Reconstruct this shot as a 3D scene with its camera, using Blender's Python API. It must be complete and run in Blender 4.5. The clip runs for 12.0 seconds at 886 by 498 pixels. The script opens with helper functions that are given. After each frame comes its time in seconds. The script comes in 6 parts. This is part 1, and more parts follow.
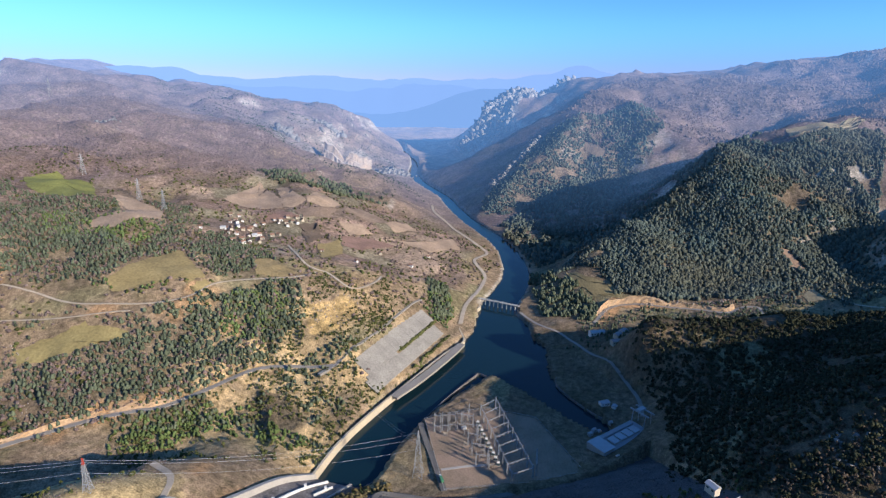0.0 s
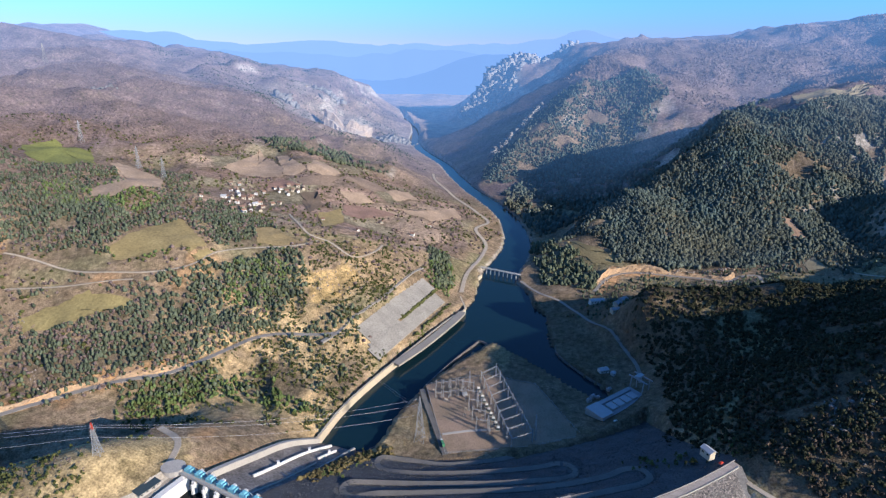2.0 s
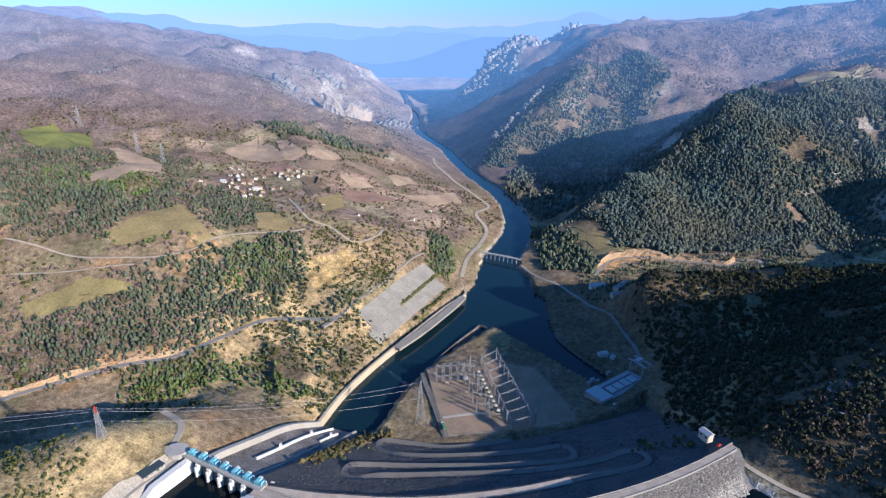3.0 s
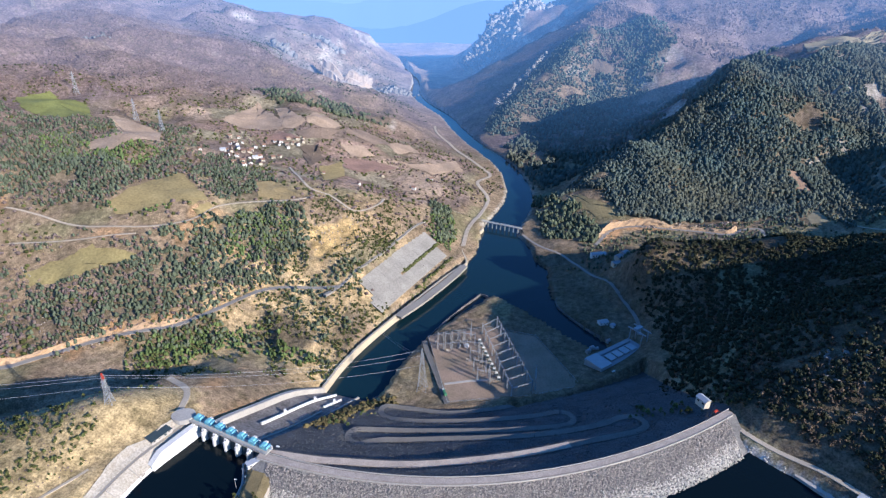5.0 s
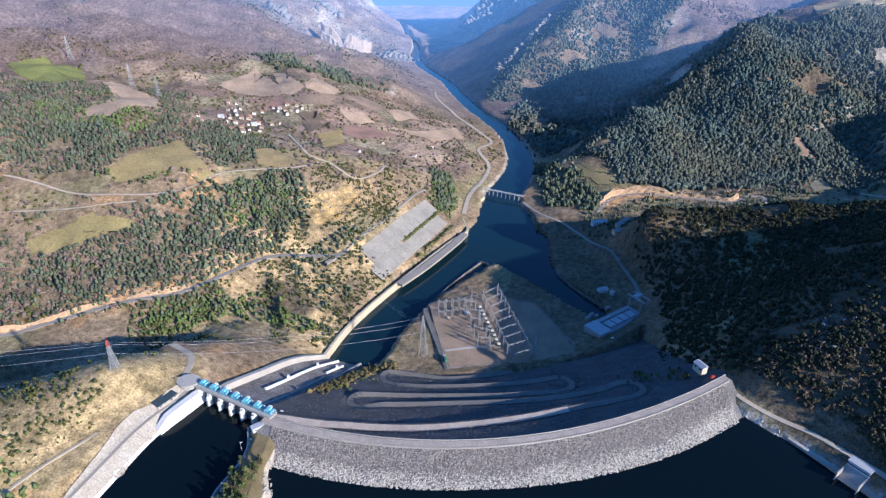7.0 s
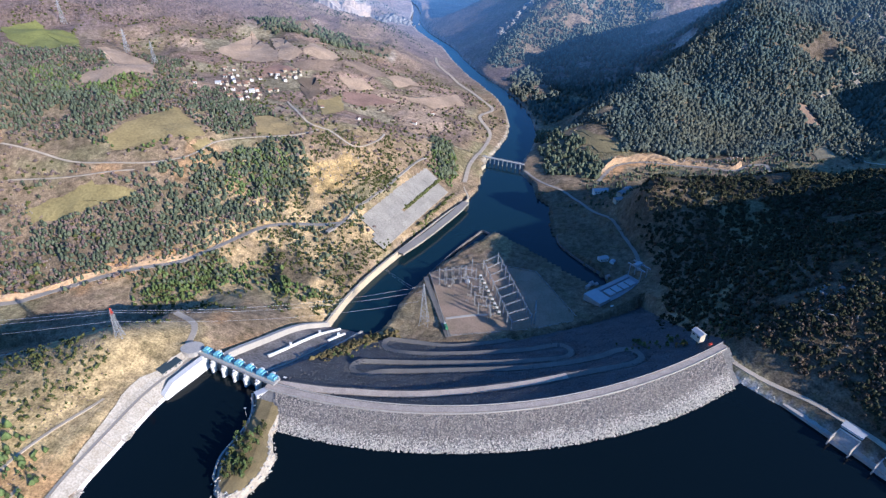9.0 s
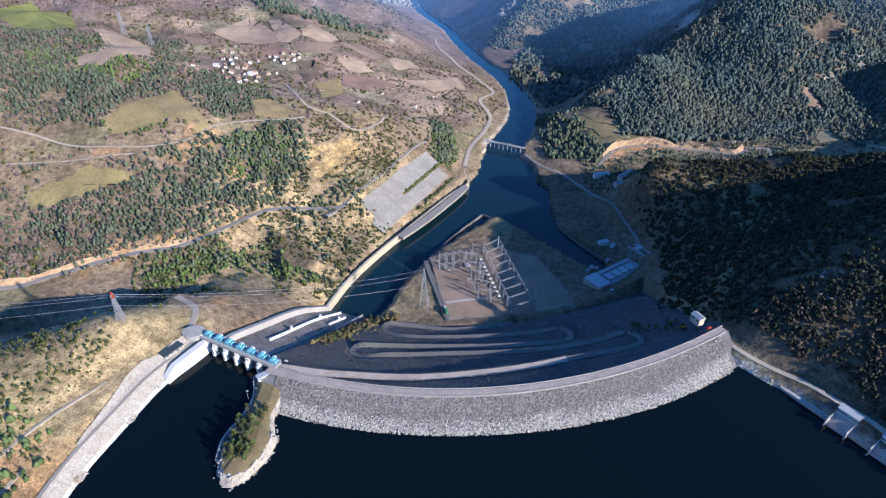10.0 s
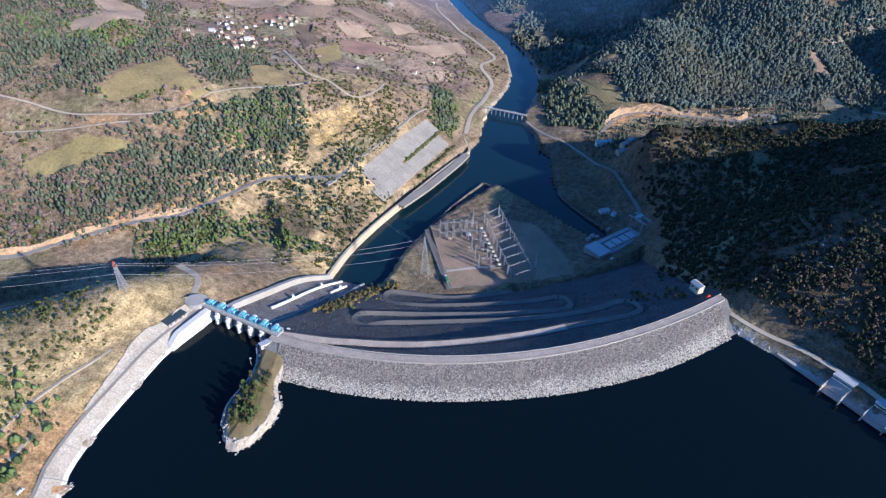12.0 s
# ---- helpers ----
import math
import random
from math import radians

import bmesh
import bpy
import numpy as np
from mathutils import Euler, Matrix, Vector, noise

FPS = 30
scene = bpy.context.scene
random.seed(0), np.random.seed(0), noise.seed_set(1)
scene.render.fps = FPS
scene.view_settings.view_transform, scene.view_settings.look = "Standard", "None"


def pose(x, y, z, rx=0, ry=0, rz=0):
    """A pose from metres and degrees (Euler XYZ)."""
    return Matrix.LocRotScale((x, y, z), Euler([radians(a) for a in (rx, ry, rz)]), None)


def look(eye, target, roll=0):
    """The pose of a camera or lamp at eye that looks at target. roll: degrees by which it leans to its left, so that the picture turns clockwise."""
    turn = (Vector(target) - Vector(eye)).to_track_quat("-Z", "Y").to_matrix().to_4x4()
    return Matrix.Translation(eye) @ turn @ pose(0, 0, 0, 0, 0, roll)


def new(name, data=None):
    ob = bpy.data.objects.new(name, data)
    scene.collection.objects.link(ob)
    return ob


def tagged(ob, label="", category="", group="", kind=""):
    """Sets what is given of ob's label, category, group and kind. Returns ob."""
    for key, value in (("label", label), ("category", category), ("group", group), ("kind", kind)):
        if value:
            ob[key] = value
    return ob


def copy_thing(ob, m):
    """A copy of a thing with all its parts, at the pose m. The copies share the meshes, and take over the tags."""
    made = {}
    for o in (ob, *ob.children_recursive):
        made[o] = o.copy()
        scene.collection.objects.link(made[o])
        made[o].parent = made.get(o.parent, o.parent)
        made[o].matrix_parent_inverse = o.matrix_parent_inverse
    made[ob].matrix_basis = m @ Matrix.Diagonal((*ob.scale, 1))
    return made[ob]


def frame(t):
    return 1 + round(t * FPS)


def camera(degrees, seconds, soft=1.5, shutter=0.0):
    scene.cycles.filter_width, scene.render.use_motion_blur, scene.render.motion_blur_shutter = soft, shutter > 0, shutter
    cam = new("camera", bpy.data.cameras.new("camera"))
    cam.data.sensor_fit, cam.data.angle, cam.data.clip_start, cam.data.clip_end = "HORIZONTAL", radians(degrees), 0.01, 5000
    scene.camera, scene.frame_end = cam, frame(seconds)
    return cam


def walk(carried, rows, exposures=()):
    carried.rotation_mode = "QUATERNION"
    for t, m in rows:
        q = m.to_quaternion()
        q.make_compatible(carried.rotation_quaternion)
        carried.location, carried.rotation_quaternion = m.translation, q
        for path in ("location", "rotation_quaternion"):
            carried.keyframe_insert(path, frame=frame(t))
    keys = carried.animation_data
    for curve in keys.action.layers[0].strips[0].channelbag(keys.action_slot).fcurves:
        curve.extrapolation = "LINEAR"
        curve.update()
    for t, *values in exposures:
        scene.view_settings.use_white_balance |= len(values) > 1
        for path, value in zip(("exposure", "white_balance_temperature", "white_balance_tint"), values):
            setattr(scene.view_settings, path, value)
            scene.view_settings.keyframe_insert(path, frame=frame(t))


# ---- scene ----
# Camera: fixed above the lake, tilting slowly down.
cam = camera(77.8, 12.0, soft=1.3)
TILT = [(0.0, 0.00, 17.00, 0.96), (0.5, 0.03, 17.79, 0.98), (1.0, 0.03, 18.65, 0.97), (1.5, 0.04, 19.46, 0.96),
        (2.0, 0.07, 20.26, 0.95), (2.5, 0.07, 21.08, 0.91), (3.0, 0.09, 21.85, 0.87), (5.0, 0.19, 25.08, 0.83),
        (5.5, 0.19, 25.90, 0.83), (6.0, 0.17, 26.73, 0.82), (6.5, 0.19, 27.57, 0.79), (7.0, 0.22, 28.43, 0.78),
        (9.0, 0.25, 31.69, 0.77), (9.5, 0.25, 32.53, 0.75), (10.0, 0.24, 33.35, 0.74), (10.5, 0.24, 34.16, 0.74),
        (11.0, 0.25, 34.96, 0.74), (11.5, 0.27, 35.78, 0.71), (12.0, 0.27, 36.61, 0.68)]
walk(cam, [(t, pose(0, 0, 305, 90 - tilt, 0, yaw) @ pose(0, 0, 0, 0, 0, lean)) for t, yaw, tilt, lean in TILT],
     exposures=[(0.0, 0.34, 6800, 12), (2.5, 0.44, 6500, 12), (6.0, 0.64, 6100, 13), (9.0, 0.62, 6000, 14), (12.0, 0.6, 5950, 14)])

# Daylight: low winter sun from behind and to the right, hazy blue sky.
SUN_FROM = Vector((0.76, -0.53, 0.0)).normalized()
SUN_ELEV = radians(22)
world = bpy.data.worlds.new("sky")
scene.world = world
world.use_nodes = True
wn = world.node_tree.nodes
wl = world.node_tree.links
sky = wn.new("ShaderNodeTexSky")
sky.sky_type = "NISHITA"
sky.sun_disc = False
sky.sun_elevation = SUN_ELEV
sky.sun_rotation = math.atan2(SUN_FROM.x, SUN_FROM.y)
sky.air_density = 0.9
sky.dust_density = 0.0
sky.ozone_density = 5.0
sky.altitude = 1500
wn["Background"].inputs["Strength"].default_value = 0.115
tint = wn.new("ShaderNodeVectorMath")
tint.operation = "MULTIPLY"
up, split, low, hue = wn.new("ShaderNodeTexCoord"), wn.new("ShaderNodeSeparateXYZ"), wn.new("ShaderNodeMapRange"), wn.new("ShaderNodeMixRGB")
low.interpolation_type = "SMOOTHSTEP"
low.inputs["From Min"].default_value, low.inputs["From Max"].default_value = 0.0, 0.10
hue.inputs[1].default_value, hue.inputs[2].default_value = (0.52, 0.62, 1.26, 1), (0.62, 1.12, 1.42, 1)
wl.new(up.outputs["Generated"], split.inputs[0])
wl.new(split.outputs["Z"], low.inputs["Value"])
wl.new(low.outputs[0], hue.inputs[0])
wl.new(hue.outputs[0], tint.inputs[1])
wl.new(sky.outputs[0], tint.inputs[0])
wl.new(tint.outputs[0], wn["Background"].inputs["Color"])

sun_data = bpy.data.lights.new("sun", "SUN")
sun_data.energy = 4.7
sun_data.angle = radians(0.6)
sun_data.color = (1.0, 0.92, 0.80)
sun = new("sun", sun_data)
to_sun = SUN_FROM * math.cos(SUN_ELEV) + Vector((0, 0, math.sin(SUN_ELEV)))
sun.matrix_world = look(to_sun * 1500, (0, 0, 0))

# ---------------------------------------------------------------- land
# Landform lines (x, y, z): banks, benches, crests and valley floors that shape the ground.
LANDFORMS = {
    "lake_west_bank": [(-190, 322, 2), (-195, 291, 1), (-212, 253, 1), (-217, 216, 1), (-218, 184, 1), (-215, 165, 1), (-225, 60, 1), (-260, -120, 1), (-300, -400, 1)],
    "lake_west_bed": [(-150, 300, -14), (-185, 250, -14), (-190, 200, -14), (-188, 160, -14), (-195, 40, -14), (-220, -150, -14)],
    "lake_bed": [(-60, 200, -45), (0, 150, -50), (100, 0, -50), (0, -300, -50), (150, 220, -45), (50, -800, -50)],
    "shore_road": [(-208, 330, 14), (-222, 285, 13), (-236, 250, 13), (-242, 215, 13), (-245, 180, 13), (-246, 150, 12), (-260, 50, 12)],
    "west_hill": [(-240, 308, 34), (-268, 292, 32), (-307, 272, 30), (-366, 248, 32), (-460, 215, 48), (-600, 150, 90), (-310, 150, 42), (-330, -100, 80), (-420, -400, 120), (-800, 300, 80)],
    "west_hill_nose": [(-225, 345, 16), (-205, 390, -6), (-170, 445, -46)],
    "ravine": [(-700, 380, -60), (-560, 385, -66), (-450, 412, -68), (-396, 430, -68), (-346, 446, -68), (-296, 462, -67), (-250, 500, -62), (-190, 540, -60)],
    "ravine_north": [(-640, 420, -67), (-540, 428, -67), (-470, 434, -67), (-418, 450, -67), (-372, 462, -66), (-318, 484, -66)],
    "scrub_road": [(-600, 455, -58), (-450, 452, -57), (-425, 470, -53), (-392, 496, -49), (-340, 518, -45), (-314, 533, -45), (-225, 591, -45), (-121, 599, -52)],
    "river_wall": [(-124, 459, -72), (-109, 507, -72), (-84, 560, -72), (-44, 631, -72), (7, 718, -72), (33, 751, -72), (28, 815, -72), (68, 899, -72), (100, 1040, -70)],
    "path_bench": [(-599, 694, 35), (-498, 679, 25), (-411, 669, 20), (-347, 693, 22), (-312, 742, 25), (-225, 782, 20), (-141, 785, 0), (-89, 872, -12)],
    "slab_top": [(-108, 645, -40), (-38, 807, -40)],
    "valley_fields": [(-361, 1014, 35), (-269, 949, 22), (-198, 1001, 8), (-95, 1055, -18), (20, 1150, -45), (-85, 938, -25), (-3, 937, -45)],
    "upper_fields": [(-746, 1045, 110), (-533, 927, 85), (-405, 722, 45), (-573, 863, 80), (-636, 776, 75), (-513, 608, -5), (-459, 610, -5)],
    "tan_fields": [(-415, 1180, 55), (-279, 1180, 57), (-142, 1420, -13)],
    "spur": [(-917, 2000, 193), (-576, 1850, 124), (-396, 1700, 63), (-143, 1430, 0)],
    "west_face": [(-495, 1350, 103), (-956, 1620, 203), (-1187, 1500, 205), (-742, 1500, 153)],
    "west_skyline": [(-1770, 2300, 377), (-1535, 2300, 315), (-1677, 2900, 330), (-1397, 2900, 293), (-1059, 2900, 244), (-564, 3000, 150), (-422, 3050, 90)],
    "west_outer": [(-1500, 900, 220), (-2200, 1200, 330), (-1300, 200, 180), (-2300, 3500, 330)],
    "crag_hill": [(-642, 2250, 112), (-535, 2500, 126), (-439, 2300, 15), (-325, 2150, -42), (-154, 2250, -60)],
    "far_valley": [(-558, 3300, 22), (-327, 3700, -44), (-108, 3900, -40), (-200, 2900, -60)],
    "yard": [(1, 500, -68), (80, 480, -68), (60, 560, -70), (40, 640, -74), (0, 430, -68), (100, 425, -66)],
    "dam_base": [(0, 300, -75), (100, 340, -70), (-80, 340, -55), (180, 385, -45), (-90, 420, -72)],
    "east_bank": [(152, 653, -76), (200, 600, -74), (205, 540, -72), (240, 640, -66), (200, 760, -72), (160, 860, -74), (280, 560, -40)],
    "abutment": [(228, 335, 10), (268, 270, 9), (290, 235, 9), (310, 200, 8), (350, 90, 8), (440, -100, 8), (520, -400, 8)],
    "abutment_water": [(225, 306, -2), (255, 265, -6), (272, 232, -6), (290, 195, -6), (325, 90, -6)],
    "near_ridge": [(252, 330, 24), (296, 345, 45), (371, 380, 78), (440, 390, 100), (560, 380, 122), (720, 360, 145), (950, 350, 180)],
    "near_face": [(290, 300, 28), (345, 300, 48), (400, 280, 60)],
    "back_slope": [(251, 640, -18), (340, 650, 8), (453, 660, 25), (561, 640, 40), (300, 500, -10), (420, 520, 25)],
    "east_shore": [(330, 230, 26), (400, 150, 60), (480, 60, 90), (700, 0, 150), (600, -300, 100)],
    # Beyond the right edge of view; raised to cast shade on the near slope.
    "unseen_east_crest": [(470, 215, 96), (540, 235, 124), (680, 250, 160)],
    "stream_valley": [(322, 780, -58), (449, 773, -52), (624, 810, -45), (800, 900, -40)],
    "pine_toe": [(250, 800, -62), (446, 860, -54), (534, 880, -56)],
    "pine_crest": [(222, 1000, -48), (290, 1050, -6), (371, 1110, 33), (519, 1210, 96), (651, 1300, 166), (836, 1350, 187), (1033, 1450, 227), (1132, 1450, 225)],
    "pine_face": [(463, 1040, 8), (691, 1060, 41), (895, 1080, 39)],
    "pine_back": [(240, 1085, -68), (335, 1205, -48), (455, 1300, -15), (560, 1560, 0), (800, 1700, 70)],
    "crag_spur": [(74, 1560, -74), (110, 1650, -7), (256, 1900, 114), (424, 2100, 199), (692, 2500, 302)],
    "east_face": [(475, 1750, 44), (194, 1620, -26), (694, 1900, 159), (962, 1900, 154), (1410, 2000, 259)],
    "east_skyline": [(720, 2600, 302), (997, 2600, 331), (1296, 2600, 372), (1484, 2500, 403), (1806, 2400, 443)],
    "east_outer": [(1250, 700, 150), (1500, 1100, 230), (1900, 1600, 400), (1300, 100, 200), (2300, 900, 380), (2300, 3300, 420)],
    "side_spur": [(740, 850, -10), (860, 960, 62), (1000, 1080, 112)],
    "side_ravine": [(700, 930, -30), (800, 1010, 0)],
    "crag_gap": [(60, 2400, -60), (20, 3050, -50), (380, 2500, 60)],
    "white_crags": [(80, 2800, -10), (209, 2900, 153), (385, 2950, 224), (509, 3000, 253), (635, 3050, 292), (753, 3100, 285)],
    "behind": [(-900, -900, 160), (900, -900, 160), (0, -1500, 40)],
}
# River course (x, y, half width) at its tail-water level.
RIVER_Z, LAKE_Z = -80.0, 0.0
RIVER = [(-98, 448, 26), (-88, 480, 30), (-70, 530, 32), (-42, 585, 34), (-6, 640, 38), (40, 700, 44), (92, 780, 48), (98, 850, 40), (100, 905, 32),
         (130, 990, 30), (150, 1060, 28), (158, 1160, 25), (148, 1280, 22), (112, 1420, 22), (72, 1540, 20), (30, 1720, 19), (-4, 1890, 18),
         (-70, 2080, 18), (-112, 2230, 18), (-140, 2420, 18), (-145, 2650, 18), (-190, 2900, 20), (-300, 3400, 20)]
TAILRACE = [(100, 740, 58), (112, 680, 40), (138, 620, 22), (172, 570, 18), (186, 552, 14)]


def dense(line, step):
    out = []
    for a, b in zip(line[:-1], line[1:]):
        a, b = np.array(a, float), np.array(b, float)
        n = max(1, int(np.hypot(*(b - a)[:2]) / step))
        out += [a + (b - a) * i / n for i in range(n)]
    out.append(np.array(line[-1], float))
    return np.array(out)


def smooth_line(line, step=8):
    """A Catmull-Rom line through the given points."""
    p = [np.array(q, float) for q in line]
    p = [2 * p[0] - p[1]] + p + [2 * p[-1] - p[-2]]
    out = []
    for a, b, c, d in zip(p[:-3], p[1:-2], p[2:-1], p[3:]):
        n = max(2, int(np.hypot(*(c - b)[:2]) / step))
        for i in range(n):
            s = i / n
            out.append(0.5 * (2 * b + (c - a) * s + (2 * a - 5 * b + 4 * c - d) * s * s + (3 * b - a - 3 * c + d) * s ** 3))
    out.append(p[-2])
    return np.array(out)


anchors = np.concatenate([dense(v, 60 if max(abs(p[0]) + p[1] for p in v) < 1300 else 160) for v in LANDFORMS.values()])
_, keep = np.unique(np.round(anchors[:, :2] / 12).astype(int), axis=0, return_index=True)
anchors = anchors[np.sort(keep)]
gaps = np.sqrt(((anchors[:, None, :2] - anchors[None, :, :2]) ** 2).sum(2) + 15.0 ** 2)
system = np.block([[gaps + 0.0 * np.eye(len(anchors)), np.ones((len(anchors), 1))], [np.ones((1, len(anchors))), np.zeros((1, 1))]])
weights = np.linalg.solve(system, np.append(anchors[:, 2], 0))


def landform(x, y):
    z = np.full(x.shape, weights[-1])
    for (ax, ay, _), w in zip(anchors, weights[:-1]):
        z += w * np.sqrt((x - ax) ** 2 + (y - ay) ** 2 + 225.0)
    return z


def value_noise(x, y, size, seed):
    rng = np.random.RandomState(seed)
    table = rng.rand(256, 256)
    u, v = x / size + 1000, y / size + 1000
    iu, iv = np.floor(u).astype(int), np.floor(v).astype(int)
    fu, fv = u - iu, v - iv
    fu, fv = fu * fu * (3 - 2 * fu), fv * fv * (3 - 2 * fv)
    iu, iv = iu % 255, iv % 255
    return (table[iu, iv] * (1 - fu) * (1 - fv) + table[iu + 1, iv] * fu * (1 - fv) + table[iu, iv + 1] * (1 - fu) * fv + table[iu + 1, iv + 1] * fu * fv) * 2 - 1


def fractal(x, y, size, octaves, seed):
    z, amp = 0, 1.0
    for i in range(octaves):
        z, size, amp = z + amp * value_noise(x + 37 * i, y - 91 * i, size, seed + i), size * 0.5, amp * 0.5
    return z


def line_distance(x, y, line):
    """Distance to a dense line, and the line's further columns at the nearest place."""
    d2, best = np.full(x.shape, 1e12), np.zeros(x.shape, int)
    for i, p in enumerate(line):
        q = (x - p[0]) ** 2 + (y - p[1]) ** 2
        m = q < d2
        d2[m], best[m] = q[m], i
    return np.sqrt(d2), np.array(line)[best]


def spaced(lo, hi, fine_lo, fine_hi, fine, growth, top):
    mid = list(np.arange(fine_lo, fine_hi + 0.1, fine))
    s, p, up = fine, fine_hi, []
    while p < hi:
        s = min(s * growth, top)
        p += s
        up.append(p)
    s, p, down = fine, fine_lo, []
    while p > lo:
        s = min(s * growth, top)
        p -= s
        down.append(p)
    return np.array(down[::-1] + mid + up)


GX = spaced(-2500, 2500, -480, 460, 5.0, 1.025, 26)
GY = spaced(-1200, 4330, 130, 1000, 5.0, 1.018, 27)
X, Y = np.meshgrid(GX, GY)
river_line, tail_line = smooth_line(RIVER, 10), smooth_line(TAILRACE, 10)


def shape_ground(x, y):
    z = landform(x, y)
    d, near = line_distance(x, y, river_line)
    d2, near2 = line_distance(x, y, tail_line)
    edge = np.minimum(d - near[..., 2], d2 - near2[..., 2])
    far = np.clip(np.hypot(x, y - 150) / 1000, 0.15, 1.5)
    calm = np.clip((edge - 10) / 160, 0.0, 1.0)
    steep = np.clip((z + 60) / 120, 0.1, 1.0)
    ridged = 0.75 - np.abs(fractal(x, y, 260, 4, 11)) * 2
    tilled = np.clip(1.25 - np.hypot((x + 260) / 380, (y - 1110) / 330), 0, 1)
    steep = steep * (1 - 0.85 * tilled)
    z = z + calm * steep * far * (16 * fractal(x, y, 420, 3, 3) + 15 * ridged) + calm * np.clip(far, 0.3, 1.2) * 3.5 * fractal(x, y, 60, 3, 5)
    gullied = np.clip(1.3 - np.hypot((x + 190) / 160, (y - 620) / 190), 0, 1) * np.clip(edge / 40, 0, 1) + 0.35 * np.clip(1.2 - np.hypot((x + 420) / 200, (y - 560) / 90), 0, 1)
    z = z + gullied * 6.5 * (0.6 - 1.6 * np.abs(fractal(x + 0.4 * y, y * 0.55, 34, 2, 15)))
    plain = np.where(x < near[..., 0], RIVER_Z + 4 + 0.16 * edge + 0.0011 * edge ** 2, RIVER_Z + 3 + 0.55 * edge)
    z = np.where((y > 930) & (edge > 0) & (y < 2600), np.minimum(z, plain), z)
    bed = RIVER_Z - 6 + 0.0 * edge
    bank = RIVER_Z + 2.5 + 0.1 * edge
    z = np.where(edge < 0, bed, np.where(y > 400, np.maximum(z, bank), z))
    plain = 0.00007 * x ** 2 - 45 + 25 * fractal(x, y, 500, 3, 19)
    w = np.clip((y - 3120) / 420, 0, 1)
    return z * (1 - w) + plain * w


ZG = shape_ground(X, Y)


def ground_z(x, y):
    i = np.clip(np.searchsorted(GX, x) - 1, 0, len(GX) - 2)
    j = np.clip(np.searchsorted(GY, y) - 1, 0, len(GY) - 2)
    u, v = (x - GX[i]) / (GX[i + 1] - GX[i]), (y - GY[j]) / (GY[j + 1] - GY[j])
    return ZG[j, i] * (1 - u) * (1 - v) + ZG[j, i + 1] * u * (1 - v) + ZG[j + 1, i] * (1 - u) * v + ZG[j + 1, i + 1] * u * v

# Land use in plan (x, y).
FIELDS = {
    "green_meadow": [(-804, 1038), (-777, 1095), (-685, 1059), (-625, 969), (-675, 954), (-751, 978)],
    "tan_strip": [(-623, 1008), (-617, 1032), (-512, 978), (-478, 901), (-515, 875), (-524, 841), (-566, 845), (-578, 880), (-533, 893)],
    "olive_meadow": [(-462, 705), (-432, 760), (-401, 801), (-327, 721), (-337, 698), (-356, 718), (-440, 683)],
    "fork_meadow": [(-298, 813), (-271, 826), (-225, 784), (-238, 768), (-275, 766)],
    "lower_meadow": [(-515, 591), (-451, 634), (-391, 626), (-392, 614), (-477, 575), (-500, 574)],
    "tan_a": [(-460, 1125), (-444, 1310), (-350, 1169), (-337, 1122), (-421, 1096)],
    "tan_b": [(-399, 1291), (-367, 1277), (-298, 1159), (-314, 1125), (-339, 1129)],
    "tan_c": [(-302, 1176), (-301, 1277), (-230, 1210), (-246, 1140), (-291, 1155)],
    "red_a": [(-357, 1073), (-332, 1106), (-293, 1086), (-321, 1062), (-351, 1059)],
    "plough_a": [(-310, 1108), (-228, 1170), (-240, 1107), (-282, 1087)],
    "plough_b": [(-218, 1178), (-192, 1258), (-121, 1200), (-154, 1161)],
    "red_b": [(-200, 1042), (-143, 1077), (-97, 1077), (-155, 996), (-189, 996)],
    "dark_a": [(-285, 1052), (-256, 1072), (-236, 1027), (-243, 947)],
    "tan_d": [(-216, 1101), (-174, 1130), (-147, 1102), (-186, 1058)],
    "tan_e": [(-133, 1194), (-88, 1277), (-58, 1220), (-104, 1151)],
    "tan_f": [(-100, 1109), (-30, 1149), (21, 1241), (39, 1157), (-28, 1089)],
    "olive_b": [(-233, 966), (-202, 1021), (-182, 967), (-201, 869)],
    "clearing": [(236, 996), (303, 927), (301, 900), (268, 907), (239, 961)],
    "high_pasture": [(844, 1394), (984, 1419), (1096, 1458), (901, 1311), (808, 1307)],
    "slope_scar": [(481, 1914), (538, 1830), (507, 1816), (472, 1868)],
    "bare_gully": [(649, 1016), (667, 1018), (673, 968), (648, 959)],
    "hay_terrace": [(613, 874), (645, 896), (630, 843), (599, 837)],
}
